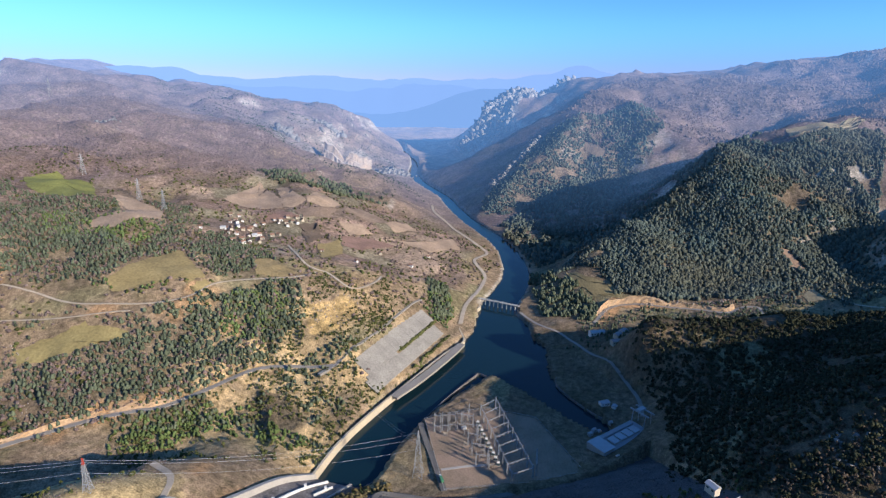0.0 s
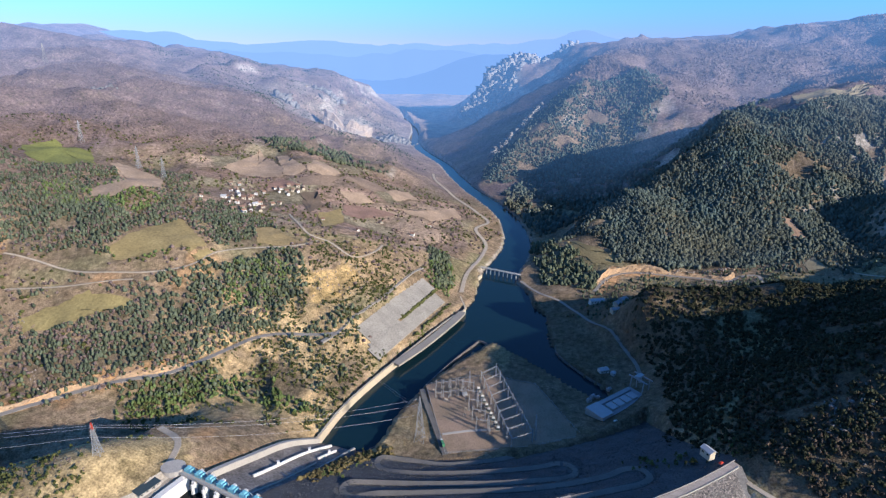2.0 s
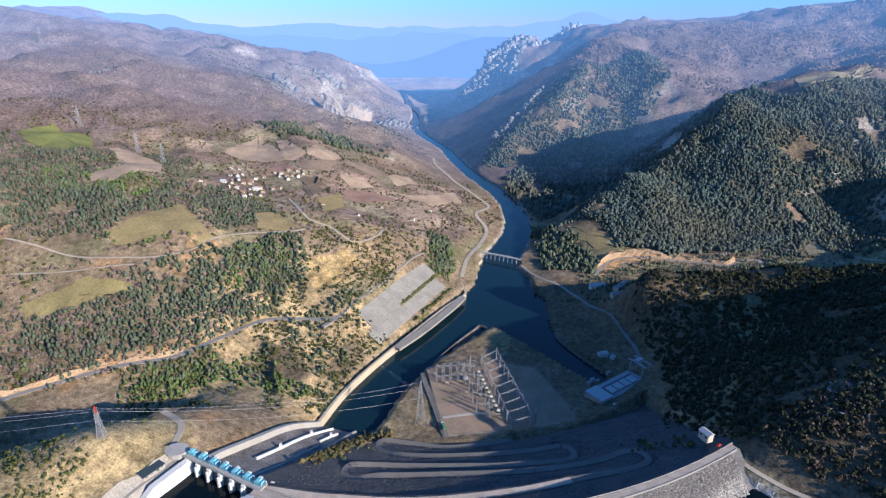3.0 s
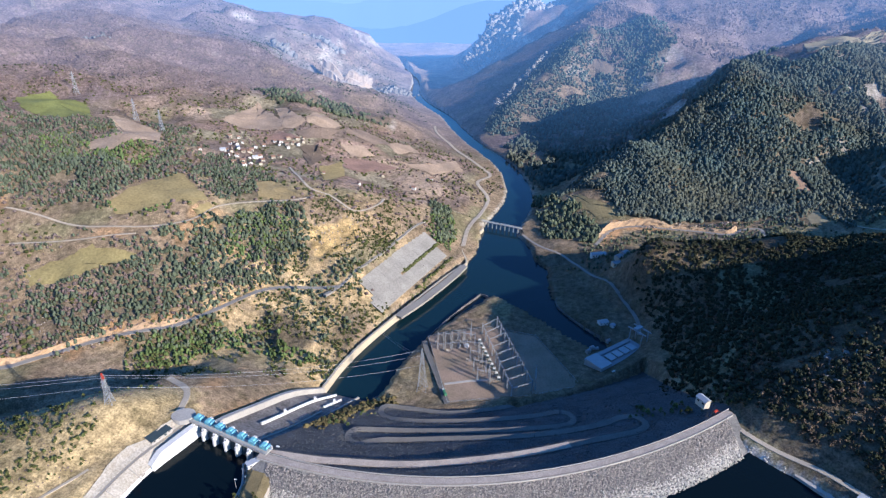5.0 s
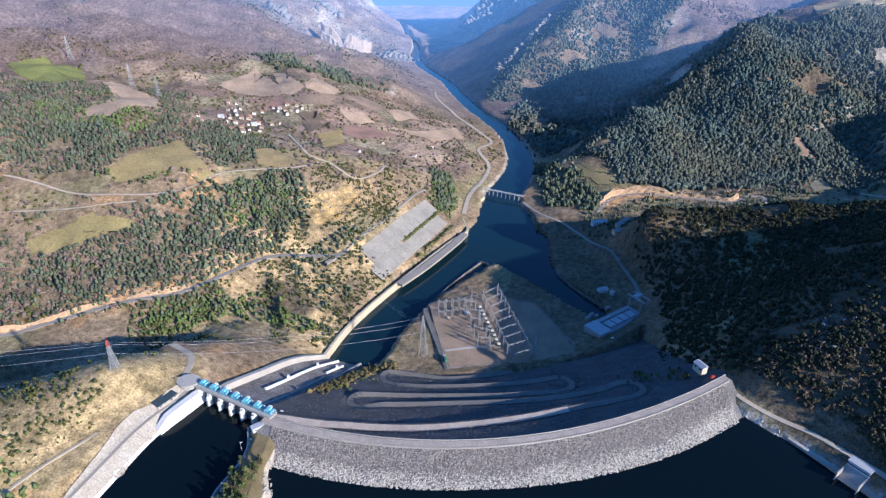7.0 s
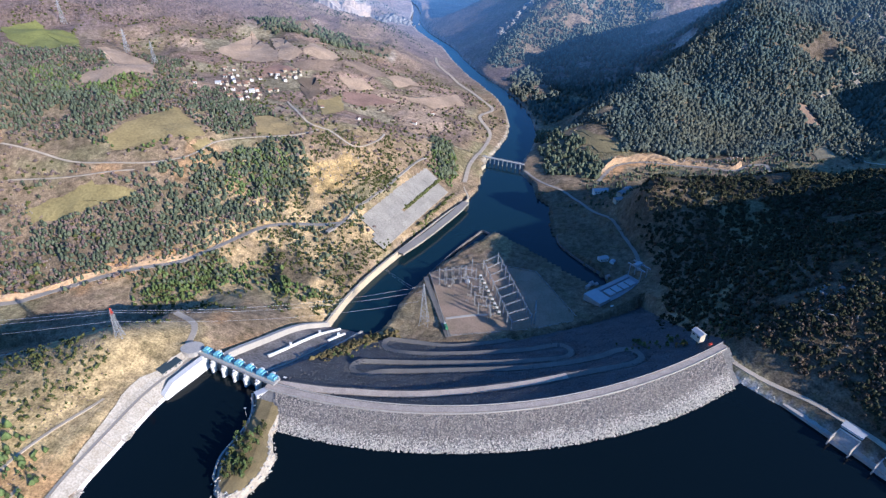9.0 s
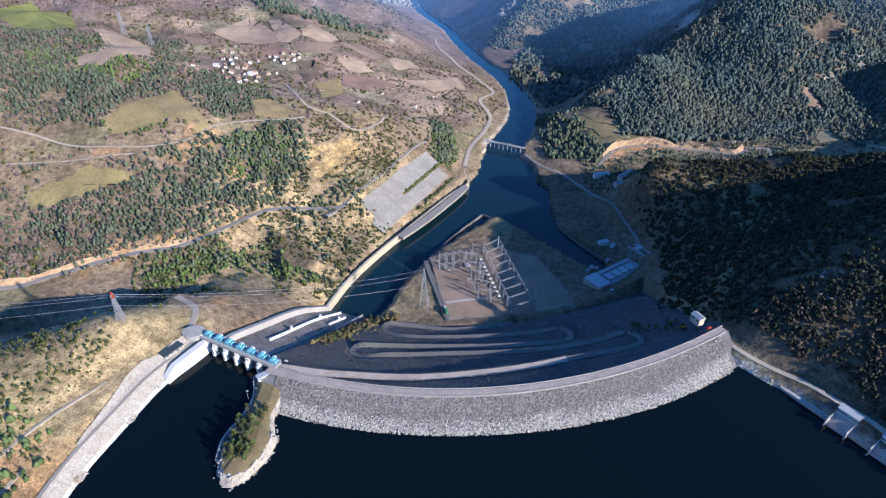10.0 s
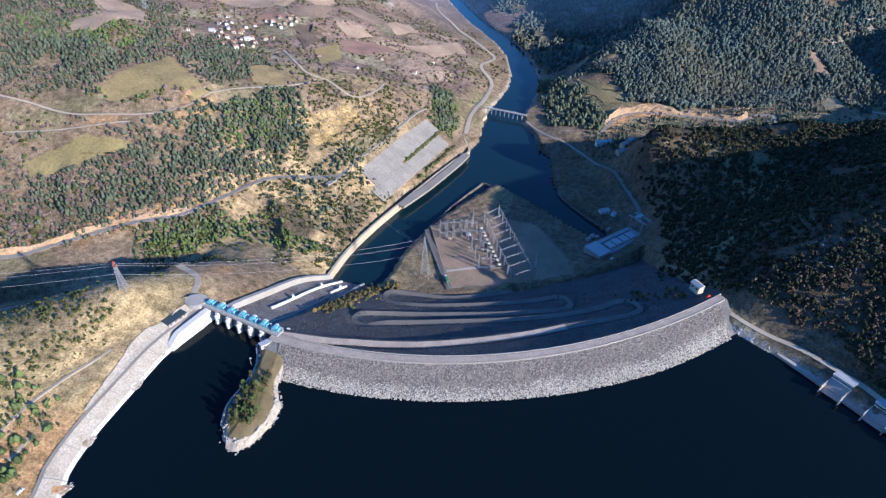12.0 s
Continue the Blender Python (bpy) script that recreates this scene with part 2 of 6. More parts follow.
ROADS = {
    "bench_track": [(-589, 684), (-541, 676), (-481, 662), (-408, 664), (-345, 688), (-321, 726), (-283, 752), (-222, 771), (-195, 802)],
    "lower_track": [(-556, 632), (-489, 639), (-449, 645), (-403, 653)],
    "village_road": [(-274, 930), (-219, 828), (-180, 810), (-139, 777), (-110, 818), (-101, 856)],
    "valley_road": [(-36, 1659), (-25, 1549), (23, 1399), (81, 1249), (100, 1192), (68, 1120), (85, 1037), (54, 924), (39, 873), (30, 816)],
    "ravine_road": [(-560, 432), (-480, 440), (-444, 449), (-422, 470), (-392, 496), (-360, 512), (-315, 531), (-286, 556), (-219, 609), (-135, 622)],
    "shore_track": [(-236, 379), (-215, 363), (-206, 349), (-203, 321), (-206, 297), (-222, 261), (-229, 221), (-233, 179), (-229, 163)],
    "bank_road": [(135, 877), (160, 816), (190, 780), (206, 727), (227, 689), (238, 646), (246, 601), (236, 557)],
    "side_valley_road": [(244, 810), (281, 859), (326, 870), (373, 858), (422, 841), (462, 822), (488, 835), (517, 836), (509, 806)],
    "terrace_road": [(658, 868), (655, 825), (667, 800), (683, 787)],
    "hill_track": [(-216, 290), (-226, 268), (-237, 240), (-246, 212), (-252, 180)],
    "upper_hill_track": [(-236, 268), (-252, 240), (-262, 212), (-266, 180)],
    "abutment_road": [(223, 338), (230, 320), (244, 301), (263, 282), (276, 263), (287, 247), (293, 234)],
}
WOODS = {
    "bench_wood": [(-398, 658), (-320, 721), (-220, 761), (-189, 696), (-214, 618), (-325, 587), (-410, 561), (-434, 580), (-376, 625), (-335, 661)],
    "upper_wood": [(-669, 802), (-563, 846), (-457, 887), (-425, 875), (-443, 767), (-468, 694), (-595, 692)],
    "lower_wood": [(-488, 533), (-477, 575), (-404, 562), (-248, 594), (-312, 556), (-412, 513)],
    "ravine_wood": [(-371, 492), (-225, 608), (-116, 676), (-98, 604), (-130, 490), (-202, 513), (-288, 501)],
    "spur_wood": [(-512, 1432), (-362, 1550), (-225, 1480), (-143, 1424), (-257, 1324), (-390, 1311)],
    "pine_hill": [(206, 1006), (345, 1145), (500, 1272), (605, 1330), (720, 1345), (800, 1290), (989, 1380), (1091, 1407), (869, 1059), (643, 960), (523, 866), (316, 899), (307, 944), (261, 1013)],
    "far_wood": [(100, 1560), (140, 1700), (250, 1880), (430, 2050), (700, 2080), (740, 1900), (640, 1740), (480, 1620), (240, 1540)],
    "bank_wood": [(-29, 932), (7, 950), (17, 832), (-2, 798), (-21, 834)],
    "fork_wood": [(-384, 823), (-352, 956), (-246, 799), (-325, 736)],
    "saddle_wood": [(167, 1125), (224, 989), (263, 886), (245, 816), (170, 855)],
}
BARE = {
    "yellow_scarp": [(-194, 718), (-154, 763), (-119, 750), (-139, 678), (-180, 658)],
    "orange_cut": [(-540, 452), (-450, 470), (-400, 512), (-344, 540), (-290, 570), (-226, 621), (-227, 610), (-286, 556), (-334, 521), (-388, 493), (-440, 450), (-540, 436)],
    "pine_cut": [(255, 838), (293, 891), (448, 867), (527, 892), (515, 867), (436, 840), (305, 862), (248, 792)],
}

# ---------------------------------------------------------------- roads cut into the ground
ROAD_WIDTH = {"bench_track": 3.6, "lower_track": 3.2, "village_road": 3.6, "valley_road": 7, "ravine_road": 7, "shore_track": 5, "bank_road": 5,
              "side_valley_road": 5.5, "terrace_road": 4.5, "abutment_road": 4.5, "hill_track": 2.6, "upper_hill_track": 2.2}
ROAD_LINES = {}
for name, pts in ROADS.items():
    line = smooth_line(pts, 6)
    z = ground_z(line[:, 0], line[:, 1])
    for _ in range(3):
        z = np.convolve(np.pad(z, 2, mode="edge"), np.ones(5) / 5, "valid")
    ROAD_LINES[name] = np.column_stack([line, z])
    w = ROAD_WIDTH[name]
    box = (X > line[:, 0].min() - 40) & (X < line[:, 0].max() + 40) & (Y > line[:, 1].min() - 40) & (Y < line[:, 1].max() + 40)
    d, near = line_distance(X[box], Y[box], ROAD_LINES[name])
    blend = np.clip((w / 2 + 11 - d) / 9, 0, 1)
    ZG[box] = ZG[box] * (1 - blend) + near[:, 2] * blend


def inside(x, y, poly):
    """Which points lie inside a polygon in plan."""
    res = np.zeros(np.shape(x), bool)
    for (ax, ay), (bx, by) in zip(poly, poly[1:] + poly[:1]):
        if ay != by:
            res ^= ((ay > y) != (by > y)) & (x < (bx - ax) * (y - ay) / (by - ay) + ax)
    return res


def dam_axis(x):
    return 262 + 0.00135 * (x + 5) ** 2


# ---------------------------------------------------------------- materials
def material(name, color, rough=0.9, vary=0.25, scale=0.08, fine=1.2, bump=0.3, metal=0.0, island=0.0, piece=0.0, tint=None, spec=0.3):
    """A surface with large stains and fine grain. scale and fine: waves per metre. tint: a second colour that the stains turn to."""
    m = bpy.data.materials.new(name)
    m.use_nodes = True
    n, l = m.node_tree.nodes, m.node_tree.links
    b = n["Principled BSDF"]
    b.inputs["Roughness"].default_value, b.inputs["Metallic"].default_value = rough, metal
    b.inputs["Specular IOR Level"].default_value = spec
    geo, coord = n.new("ShaderNodeNewGeometry"), n.new("ShaderNodeTexCoord")
    big, small = n.new("ShaderNodeTexNoise"), n.new("ShaderNodeTexNoise")
    big.inputs["Scale"].default_value, small.inputs["Scale"].default_value = scale, fine
    big.inputs["Detail"].default_value, small.inputs["Detail"].default_value = 6, 4
    for t in (big, small):
        l.new(geo.outputs["Position"], t.inputs["Vector"])
    ramp = n.new("ShaderNodeMapRange")
    ramp.inputs["From Min"].default_value, ramp.inputs["From Max"].default_value = 0.3, 0.7
    l.new(big.outputs[0], ramp.inputs["Value"])
    mix = n.new("ShaderNodeMixRGB")
    second = tint or tuple(c * (1 - vary) for c in color)
    mix.inputs[1].default_value, mix.inputs[2].default_value = (*color, 1), (*second, 1)
    l.new(ramp.outputs[0], mix.inputs[0])
    grain = n.new("ShaderNodeMapRange")
    grain.inputs["From Min"].default_value, grain.inputs["From Max"].default_value = 0.25, 0.75
    grain.inputs["To Min"].default_value, grain.inputs["To Max"].default_value = 1 - vary, 1 + vary
    l.new(small.outputs[0], grain.inputs["Value"])
    factor = grain.outputs[0]
    for source, amount in ((geo.outputs["Random Per Island"], island), (None, piece)):
        if amount:
            if source is None:
                source = n.new("ShaderNodeObjectInfo").outputs["Random"]
            r = n.new("ShaderNodeMapRange")
            r.inputs["To Min"].default_value, r.inputs["To Max"].default_value = 1 - amount, 1 + amount
            l.new(source, r.inputs["Value"])
            mul = n.new("ShaderNodeMath")
            mul.operation = "MULTIPLY"
            l.new(factor, mul.inputs[0]), l.new(r.outputs[0], mul.inputs[1])
            factor = mul.outputs[0]
    out = n.new("ShaderNodeVectorMath")
    out.operation = "SCALE"
    l.new(mix.outputs[0], out.inputs[0]), l.new(factor, out.inputs["Scale"])
    l.new(out.outputs[0], b.inputs["Base Color"])
    if bump:
        bp = n.new("ShaderNodeBump")
        bp.inputs["Strength"].default_value, bp.inputs["Distance"].default_value = bump, 0.6 / fine
        l.new(small.outputs[0], bp.inputs["Height"]), l.new(bp.outputs[0], b.inputs["Normal"])
    return m


def ground_material():
    """Soil, dry grass and litter: the land cover's colour, broken up by clods, tufts and stony patches."""
    m = bpy.data.materials.new("ground")
    m.use_nodes = True
    n, l = m.node_tree.nodes, m.node_tree.links
    b = n["Principled BSDF"]
    b.inputs["Roughness"].default_value, b.inputs["Specular IOR Level"].default_value = 0.95, 0.15
    geo, cover = n.new("ShaderNodeNewGeometry"), n.new("ShaderNodeVertexColor")
    cover.layer_name = "cover"
    value = None
    for size, detail, lo, hi in ((0.018, 8, 0.72, 1.28), (0.16, 6, 0.6, 1.4), (0.7, 4, 0.55, 1.45)):
        t, r = n.new("ShaderNodeTexNoise"), n.new("ShaderNodeMapRange")
        t.inputs["Scale"].default_value, t.inputs["Detail"].default_value = size, detail
        r.inputs["From Min"].default_value, r.inputs["From Max"].default_value = 0.3, 0.7
        r.inputs["To Min"].default_value, r.inputs["To Max"].default_value = lo, hi
        l.new(geo.outputs["Position"], t.inputs["Vector"]), l.new(t.outputs[0], r.inputs["Value"])
        if value is None:
            value = r.outputs[0]
        else:
            mul = n.new("ShaderNodeMath")
            mul.operation = "MULTIPLY"
            l.new(value, mul.inputs[0]), l.new(r.outputs[0], mul.inputs[1])
            value = mul.outputs[0]
    # tufts of dry weed
    tuft = n.new("ShaderNodeTexNoise")
    tuft.inputs["Scale"].default_value, tuft.inputs["Detail"].default_value = 0.07, 9
    tuft.inputs["Roughness"].default_value = 0.72
    l.new(geo.outputs["Position"], tuft.inputs["Vector"])
    tr = n.new("ShaderNodeMapRange")
    tr.inputs["From Min"].default_value, tr.inputs["From Max"].default_value, tr.inputs["To Max"].default_value = 0.50, 0.62, 0.5
    l.new(tuft.outputs[0], tr.inputs["Value"])
    mix = n.new("ShaderNodeMixRGB")
    mix.inputs[2].default_value = (0.11, 0.095, 0.045, 1)
    l.new(tr.outputs[0], mix.inputs[0]), l.new(cover.outputs[0], mix.inputs[1])
    out = n.new("ShaderNodeVectorMath")
    out.operation = "SCALE"
    l.new(mix.outputs[0], out.inputs[0]), l.new(value, out.inputs["Scale"])
    l.new(out.outputs[0], b.inputs["Base Color"])
    bp = n.new("ShaderNodeBump")
    bp.inputs["Strength"].default_value, bp.inputs["Distance"].default_value = 0.7, 4.0
    l.new(tuft.outputs[0], bp.inputs["Height"]), l.new(bp.outputs[0], b.inputs["Normal"])
    return m


def water_material(name, color, rough, gloss):
    m = bpy.data.materials.new(name)
    m.use_nodes = True
    n, l = m.node_tree.nodes, m.node_tree.links
    b = n["Principled BSDF"]
    b.inputs["Base Color"].default_value = (*color, 1)
    b.inputs["Roughness"].default_value, b.inputs["IOR"].default_value = rough, 1.33
    b.inputs["Specular IOR Level"].default_value = gloss
    geo, t, t2 = n.new("ShaderNodeNewGeometry"), n.new("ShaderNodeTexNoise"), n.new("ShaderNodeTexNoise")
    t.inputs["Scale"].default_value, t.inputs["Detail"].default_value = 0.35, 5
    t2.inputs["Scale"].default_value, t2.inputs["Detail"].default_value = 0.012, 4
    bp = n.new("ShaderNodeBump")
    bp.inputs["Strength"].default_value, bp.inputs["Distance"].default_value = 0.10, 0.5
    l.new(geo.outputs["Position"], t.inputs["Vector"]), l.new(geo.outputs["Position"], t2.inputs["Vector"])
    l.new(t.outputs[0], bp.inputs["Height"]), l.new(bp.outputs[0], b.inputs["Normal"])
    r = n.new("ShaderNodeMapRange")
    r.inputs["To Min"].default_value, r.inputs["To Max"].default_value = rough * 0.4, rough * 1.8
    l.new(t2.outputs[0], r.inputs["Value"]), l.new(r.outputs[0], b.inputs["Roughness"])
    return m


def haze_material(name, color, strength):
    """Far ranges: their haze is painted as an even blue emission."""
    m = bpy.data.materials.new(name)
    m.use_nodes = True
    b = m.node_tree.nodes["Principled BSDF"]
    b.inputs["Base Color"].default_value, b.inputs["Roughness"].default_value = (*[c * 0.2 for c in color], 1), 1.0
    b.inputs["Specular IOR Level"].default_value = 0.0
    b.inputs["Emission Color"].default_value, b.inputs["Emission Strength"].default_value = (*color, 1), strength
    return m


FAR_OFF = 1400.0     # metres from the dam at which the land becomes the backdrop


HAZE_COPIES = {}


def haze_copy(mat):
    """The same cover on the backdrop hills, distance haze painted in as blue emission."""
    if mat.name in HAZE_COPIES:
        return HAZE_COPIES[mat.name]
    m = HAZE_COPIES[mat.name] = mat.copy()
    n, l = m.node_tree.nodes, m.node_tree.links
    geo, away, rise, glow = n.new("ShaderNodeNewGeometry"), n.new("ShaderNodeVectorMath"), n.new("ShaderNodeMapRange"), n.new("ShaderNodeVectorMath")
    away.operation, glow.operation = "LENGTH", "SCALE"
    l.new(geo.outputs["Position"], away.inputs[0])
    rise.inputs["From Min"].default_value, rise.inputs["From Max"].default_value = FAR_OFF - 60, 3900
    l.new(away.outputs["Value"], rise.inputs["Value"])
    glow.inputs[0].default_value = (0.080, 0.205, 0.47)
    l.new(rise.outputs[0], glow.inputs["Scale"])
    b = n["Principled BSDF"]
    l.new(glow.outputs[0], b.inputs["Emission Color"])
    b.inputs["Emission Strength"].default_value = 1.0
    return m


M_GROUND = ground_material()
M_LAKE = water_material("lake_water", (0.003, 0.0075, 0.0105), 0.10, 0.28)
M_RIVER = water_material("river_water", (0.006, 0.024, 0.034), 0.12, 0.5)
M_ROAD = material("dirt_road", (0.57, 0.475, 0.36), vary=0.18, scale=0.1, fine=1.5)
M_ASPHALT = material("worn_asphalt", (0.34, 0.31, 0.27), vary=0.18, scale=0.05, fine=2.0, rough=0.85)
M_DAM_ROAD = material("gravel_road", (0.48, 0.405, 0.345), vary=0.25, scale=0.12, fine=1.3)
M_BERM = material("packed_gravel", (0.20, 0.185, 0.165), vary=0.2, scale=0.1, fine=1.3)
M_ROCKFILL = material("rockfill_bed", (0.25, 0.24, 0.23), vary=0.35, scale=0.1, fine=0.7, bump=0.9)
# Downstream rockfill: the unlit side's shade is put into a darker colour.
M_ROCK_SHADED = material("shaded_rockfill", (0.105, 0.105, 0.108), vary=0.35, scale=0.07, fine=0.6, bump=0.9)
M_STONE = material("grey_stone", (0.50, 0.445, 0.40), vary=0.2, scale=0.3, fine=2.0, island=0.32, piece=0.3)
M_STONE_PALE = material("bleached_stone", (0.64, 0.595, 0.53), vary=0.15, scale=0.3, fine=2.0, island=0.22, piece=0.2)
# Stones of the downstream side, darkened in colour for its shade.
M_STONE_SHADED = material("shaded_stone", (0.12, 0.12, 0.123), vary=0.2, scale=0.3, fine=2.0, island=0.4)
M_CRAG = material("limestone", (0.29, 0.275, 0.26), vary=0.35, scale=0.05, fine=0.3, island=0.25, bump=0.8)
M_QUARRY = material("quarry_rock", (0.46, 0.35, 0.26), vary=0.25, scale=0.03, fine=0.2, tint=(0.36, 0.32, 0.29), bump=0.8)
M_CONCRETE = material("weathered_concrete", (0.46, 0.43, 0.39), vary=0.16, scale=0.08, fine=0.9, bump=0.15)
M_CONCRETE_PALE = material("pale_concrete", (0.74, 0.73, 0.70), vary=0.10, scale=0.12, fine=1.0, bump=0.1)
M_CONCRETE_WARM = material("sandy_concrete", (0.55, 0.47, 0.35), vary=0.14, scale=0.1, fine=1.0, bump=0.15)
M_CHUTE = material("stained_concrete", (0.24, 0.22, 0.21), vary=0.5, scale=0.06, fine=0.5, bump=0.1)
M_SLAB = material("slab_concrete", (0.38, 0.35, 0.30), vary=0.25, scale=0.05, fine=0.5, piece=0.05, bump=0.3)
M_STEEL = material("galvanised_steel", (0.43, 0.44, 0.45), vary=0.1, scale=0.3, fine=3, rough=0.5, metal=0.3, bump=0)
M_RED = material("red_paint", (0.55, 0.07, 0.04), vary=0.15, fine=3, rough=0.6, bump=0)
M_CYAN = material("cyan_paint", (0.22, 0.58, 0.66), vary=0.15, scale=0.4, fine=3, rough=0.45, bump=0)
M_GATE = material("dark_steel", (0.06, 0.09, 0.10), vary=0.2, fine=2, rough=0.5, bump=0)
M_CABLE = material("aluminium_cable", (0.62, 0.62, 0.62), vary=0.05, fine=3, rough=0.4, metal=0.4, bump=0)
M_WHITE = material("white_render", (0.78, 0.76, 0.72), vary=0.10, scale=0.3, fine=2, bump=0.05)
M_CREAM = material("cream_render", (0.62, 0.54, 0.42), vary=0.12, scale=0.3, fine=2, bump=0.05)
M_TILE = material("clay_tile", (0.31, 0.185, 0.135), vary=0.25, scale=0.4, fine=2, piece=0.2)
M_ROOF_GREY = material("grey_sheet_roof", (0.33, 0.345, 0.37), vary=0.12, scale=0.2, fine=1.5, rough=0.6, bump=0.1)
M_ROOF_PALE = material("pale_sheet_roof", (0.44, 0.46, 0.49), vary=0.1, scale=0.2, fine=1.5, rough=0.55, bump=0.1)
M_GLASS = material("dark_glazing", (0.03, 0.035, 0.04), vary=0.1, fine=3, rough=0.15, bump=0)
M_BLUE = material("blue_paint", (0.10, 0.25, 0.42), vary=0.15, fine=2, rough=0.5, bump=0)
M_BLACK = material("dark_rubber", (0.03, 0.03, 0.03), vary=0.1, fine=3, bump=0)
M_GREEN = material("green_paint", (0.08, 0.26, 0.14), vary=0.1, fine=2, rough=0.5, bump=0)
M_GRAVEL = material("yard_gravel", (0.36, 0.255, 0.185), vary=0.25, scale=0.05, fine=0.8, tint=(0.25, 0.19, 0.13), bump=0.3)
M_BARK = material("bark", (0.13, 0.09, 0.06), vary=0.2, fine=4)
M_PINE = material("pine_needles", (0.118, 0.134, 0.082), vary=0.35, scale=0.02, fine=0.9, island=0.45, tint=(0.085, 0.105, 0.072), bump=0.6, spec=0.1)
# Pine green with the blue of aerial haze painted into the base colour.
M_PINE_HAZED = material("hazed_pine_needles", (0.088, 0.123, 0.110), vary=0.28, scale=0.008, fine=0.5, island=0.38, tint=(0.118, 0.118, 0.085), bump=0.6, spec=0.1)
M_BUSH = material("evergreen_bush", (0.090, 0.098, 0.036), vary=0.3, scale=0.05, fine=1.2, island=0.4, piece=0.3, bump=0.6, spec=0.1)
M_YOUNG_PINE = material("young_pine_needles", (0.125, 0.165, 0.055), vary=0.3, scale=0.02, fine=0.9, island=0.4, tint=(0.095, 0.135, 0.055), bump=0.6, spec=0.1)
M_CUT = material("orange_earth", (0.56, 0.36, 0.20), vary=0.3, scale=0.06, fine=0.4, tint=(0.42, 0.30, 0.20), bump=0.8)
M_LINING = material("stained_lining", (0.50, 0.45, 0.38), vary=0.3, scale=0.15, fine=0.8, tint=(0.40, 0.345, 0.27), bump=0.2)
M_SHORE = material("tan_shore_rock", (0.54, 0.47, 0.38), vary=0.3, scale=0.25, fine=1.2, bump=0.8)
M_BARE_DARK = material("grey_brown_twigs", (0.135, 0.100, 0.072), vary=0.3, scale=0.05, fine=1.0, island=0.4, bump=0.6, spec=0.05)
# Evergreen leaf colour with the east slope's shade painted in.
M_SHADE_LEAF = material("shade_darkened_leaves", (0.056, 0.060, 0.036), vary=0.3, scale=0.02, fine=0.9, island=0.45, bump=0.6, spec=0.05)
M_BARE_WOOD = material("leafless_twigs", (0.205, 0.150, 0.135), vary=0.2, scale=0.01, fine=0.7, island=0.2, tint=(0.175, 0.132, 0.120), bump=0.6, spec=0.1)
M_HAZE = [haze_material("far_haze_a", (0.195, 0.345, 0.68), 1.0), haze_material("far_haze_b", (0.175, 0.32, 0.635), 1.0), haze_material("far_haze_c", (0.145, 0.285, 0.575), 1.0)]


# ---------------------------------------------------------------- mesh helpers
class Shape:
    """Collects faces of one mesh."""

    def __init__(self):
        self.v, self.f = [], []

    def add(self, verts, faces):
        k = len(self.v)
        self.v += [tuple(map(float, p)) for p in verts]
        self.f += [tuple(i + k for i in f) for f in faces]
        return self

    def box(self, centre, size, turn=0.0, taper=1.0):
        cx, cy, cz = centre
        c, s = math.cos(radians(turn)), math.sin(radians(turn))
        verts = []
        for dz, k in ((-0.5, 1.0), (0.5, taper)):
            for dx, dy in ((-0.5, -0.5), (0.5, -0.5), (0.5, 0.5), (-0.5, 0.5)):
                a, b = dx * size[0] * k, dy * size[1] * k
                verts.append((cx + a * c - b * s, cy + a * s + b * c, cz + dz * size[2]))
        return self.add(verts, [(3, 2, 1, 0), (4, 5, 6, 7), (0, 1, 5, 4), (1, 2, 6, 5), (2, 3, 7, 6), (3, 0, 4, 7)])

    def beam(self, a, b, w, w2=None, sides=4):
        a, b = Vector(a), Vector(b)
        ax = (b - a).normalized()
        u = ax.cross(Vector((0, 0, 1)) if abs(ax.z) < 0.95 else Vector((1, 0, 0))).normalized()
        v = ax.cross(u)
        verts = []
        for p, r in ((a, w / 2), (b, (w2 or w) / 2)):
            for i in range(sides):
                q = 2 * math.pi * (i + 0.5) / sides
                verts.append(p + (u * math.cos(q) + v * math.sin(q)) * r * 1.2)
        k = sides
        return self.add(verts, [tuple(range(k))[::-1], tuple(range(k, 2 * k))] + [(i, (i + 1) % k, k + (i + 1) % k, k + i) for i in range(k)])

    def gable(self, centre, size, rise, turn=0.0, over=0.5):
        """A pitched roof with thickness, ridge along its length; centre at the eaves' height."""
        cx, cy, cz = centre
        c, s = math.cos(radians(turn)), math.sin(radians(turn))
        a, b = size[0] / 2 + over, size[1] / 2 + over
        verts = []
        for h in (0.0, 0.3):
            for px, py, pz in ((-a, -b, -0.2), (a, -b, -0.2), (-a, 0, rise), (a, 0, rise), (-a, b, -0.2), (a, b, -0.2)):
                verts.append((cx + px * c - py * s, cy + px * s + py * c, cz + pz + h))
        return self.add(verts, [(6, 7, 9, 8), (8, 9, 11, 10), (2, 3, 1, 0), (4, 5, 3, 2), (0, 1, 7, 6), (10, 11, 5, 4), (0, 6, 8, 2), (2, 8, 10, 4), (1, 3, 9, 7), (3, 5, 11, 9)])

    def mesh(self, name, mat, smooth=False):
        me = bpy.data.meshes.new(name)
        me.from_pydata(self.v, [], self.f)
        me.materials.append(mat)
        if smooth:
            me.polygons.foreach_set("use_smooth", [True] * len(me.polygons))
        me.update()
        return me


def part(name, shape, mat, parent, label="", smooth=False):
    ob = new(name, shape.mesh(name, mat, smooth))
    ob.parent = parent
    return tagged(ob, label)


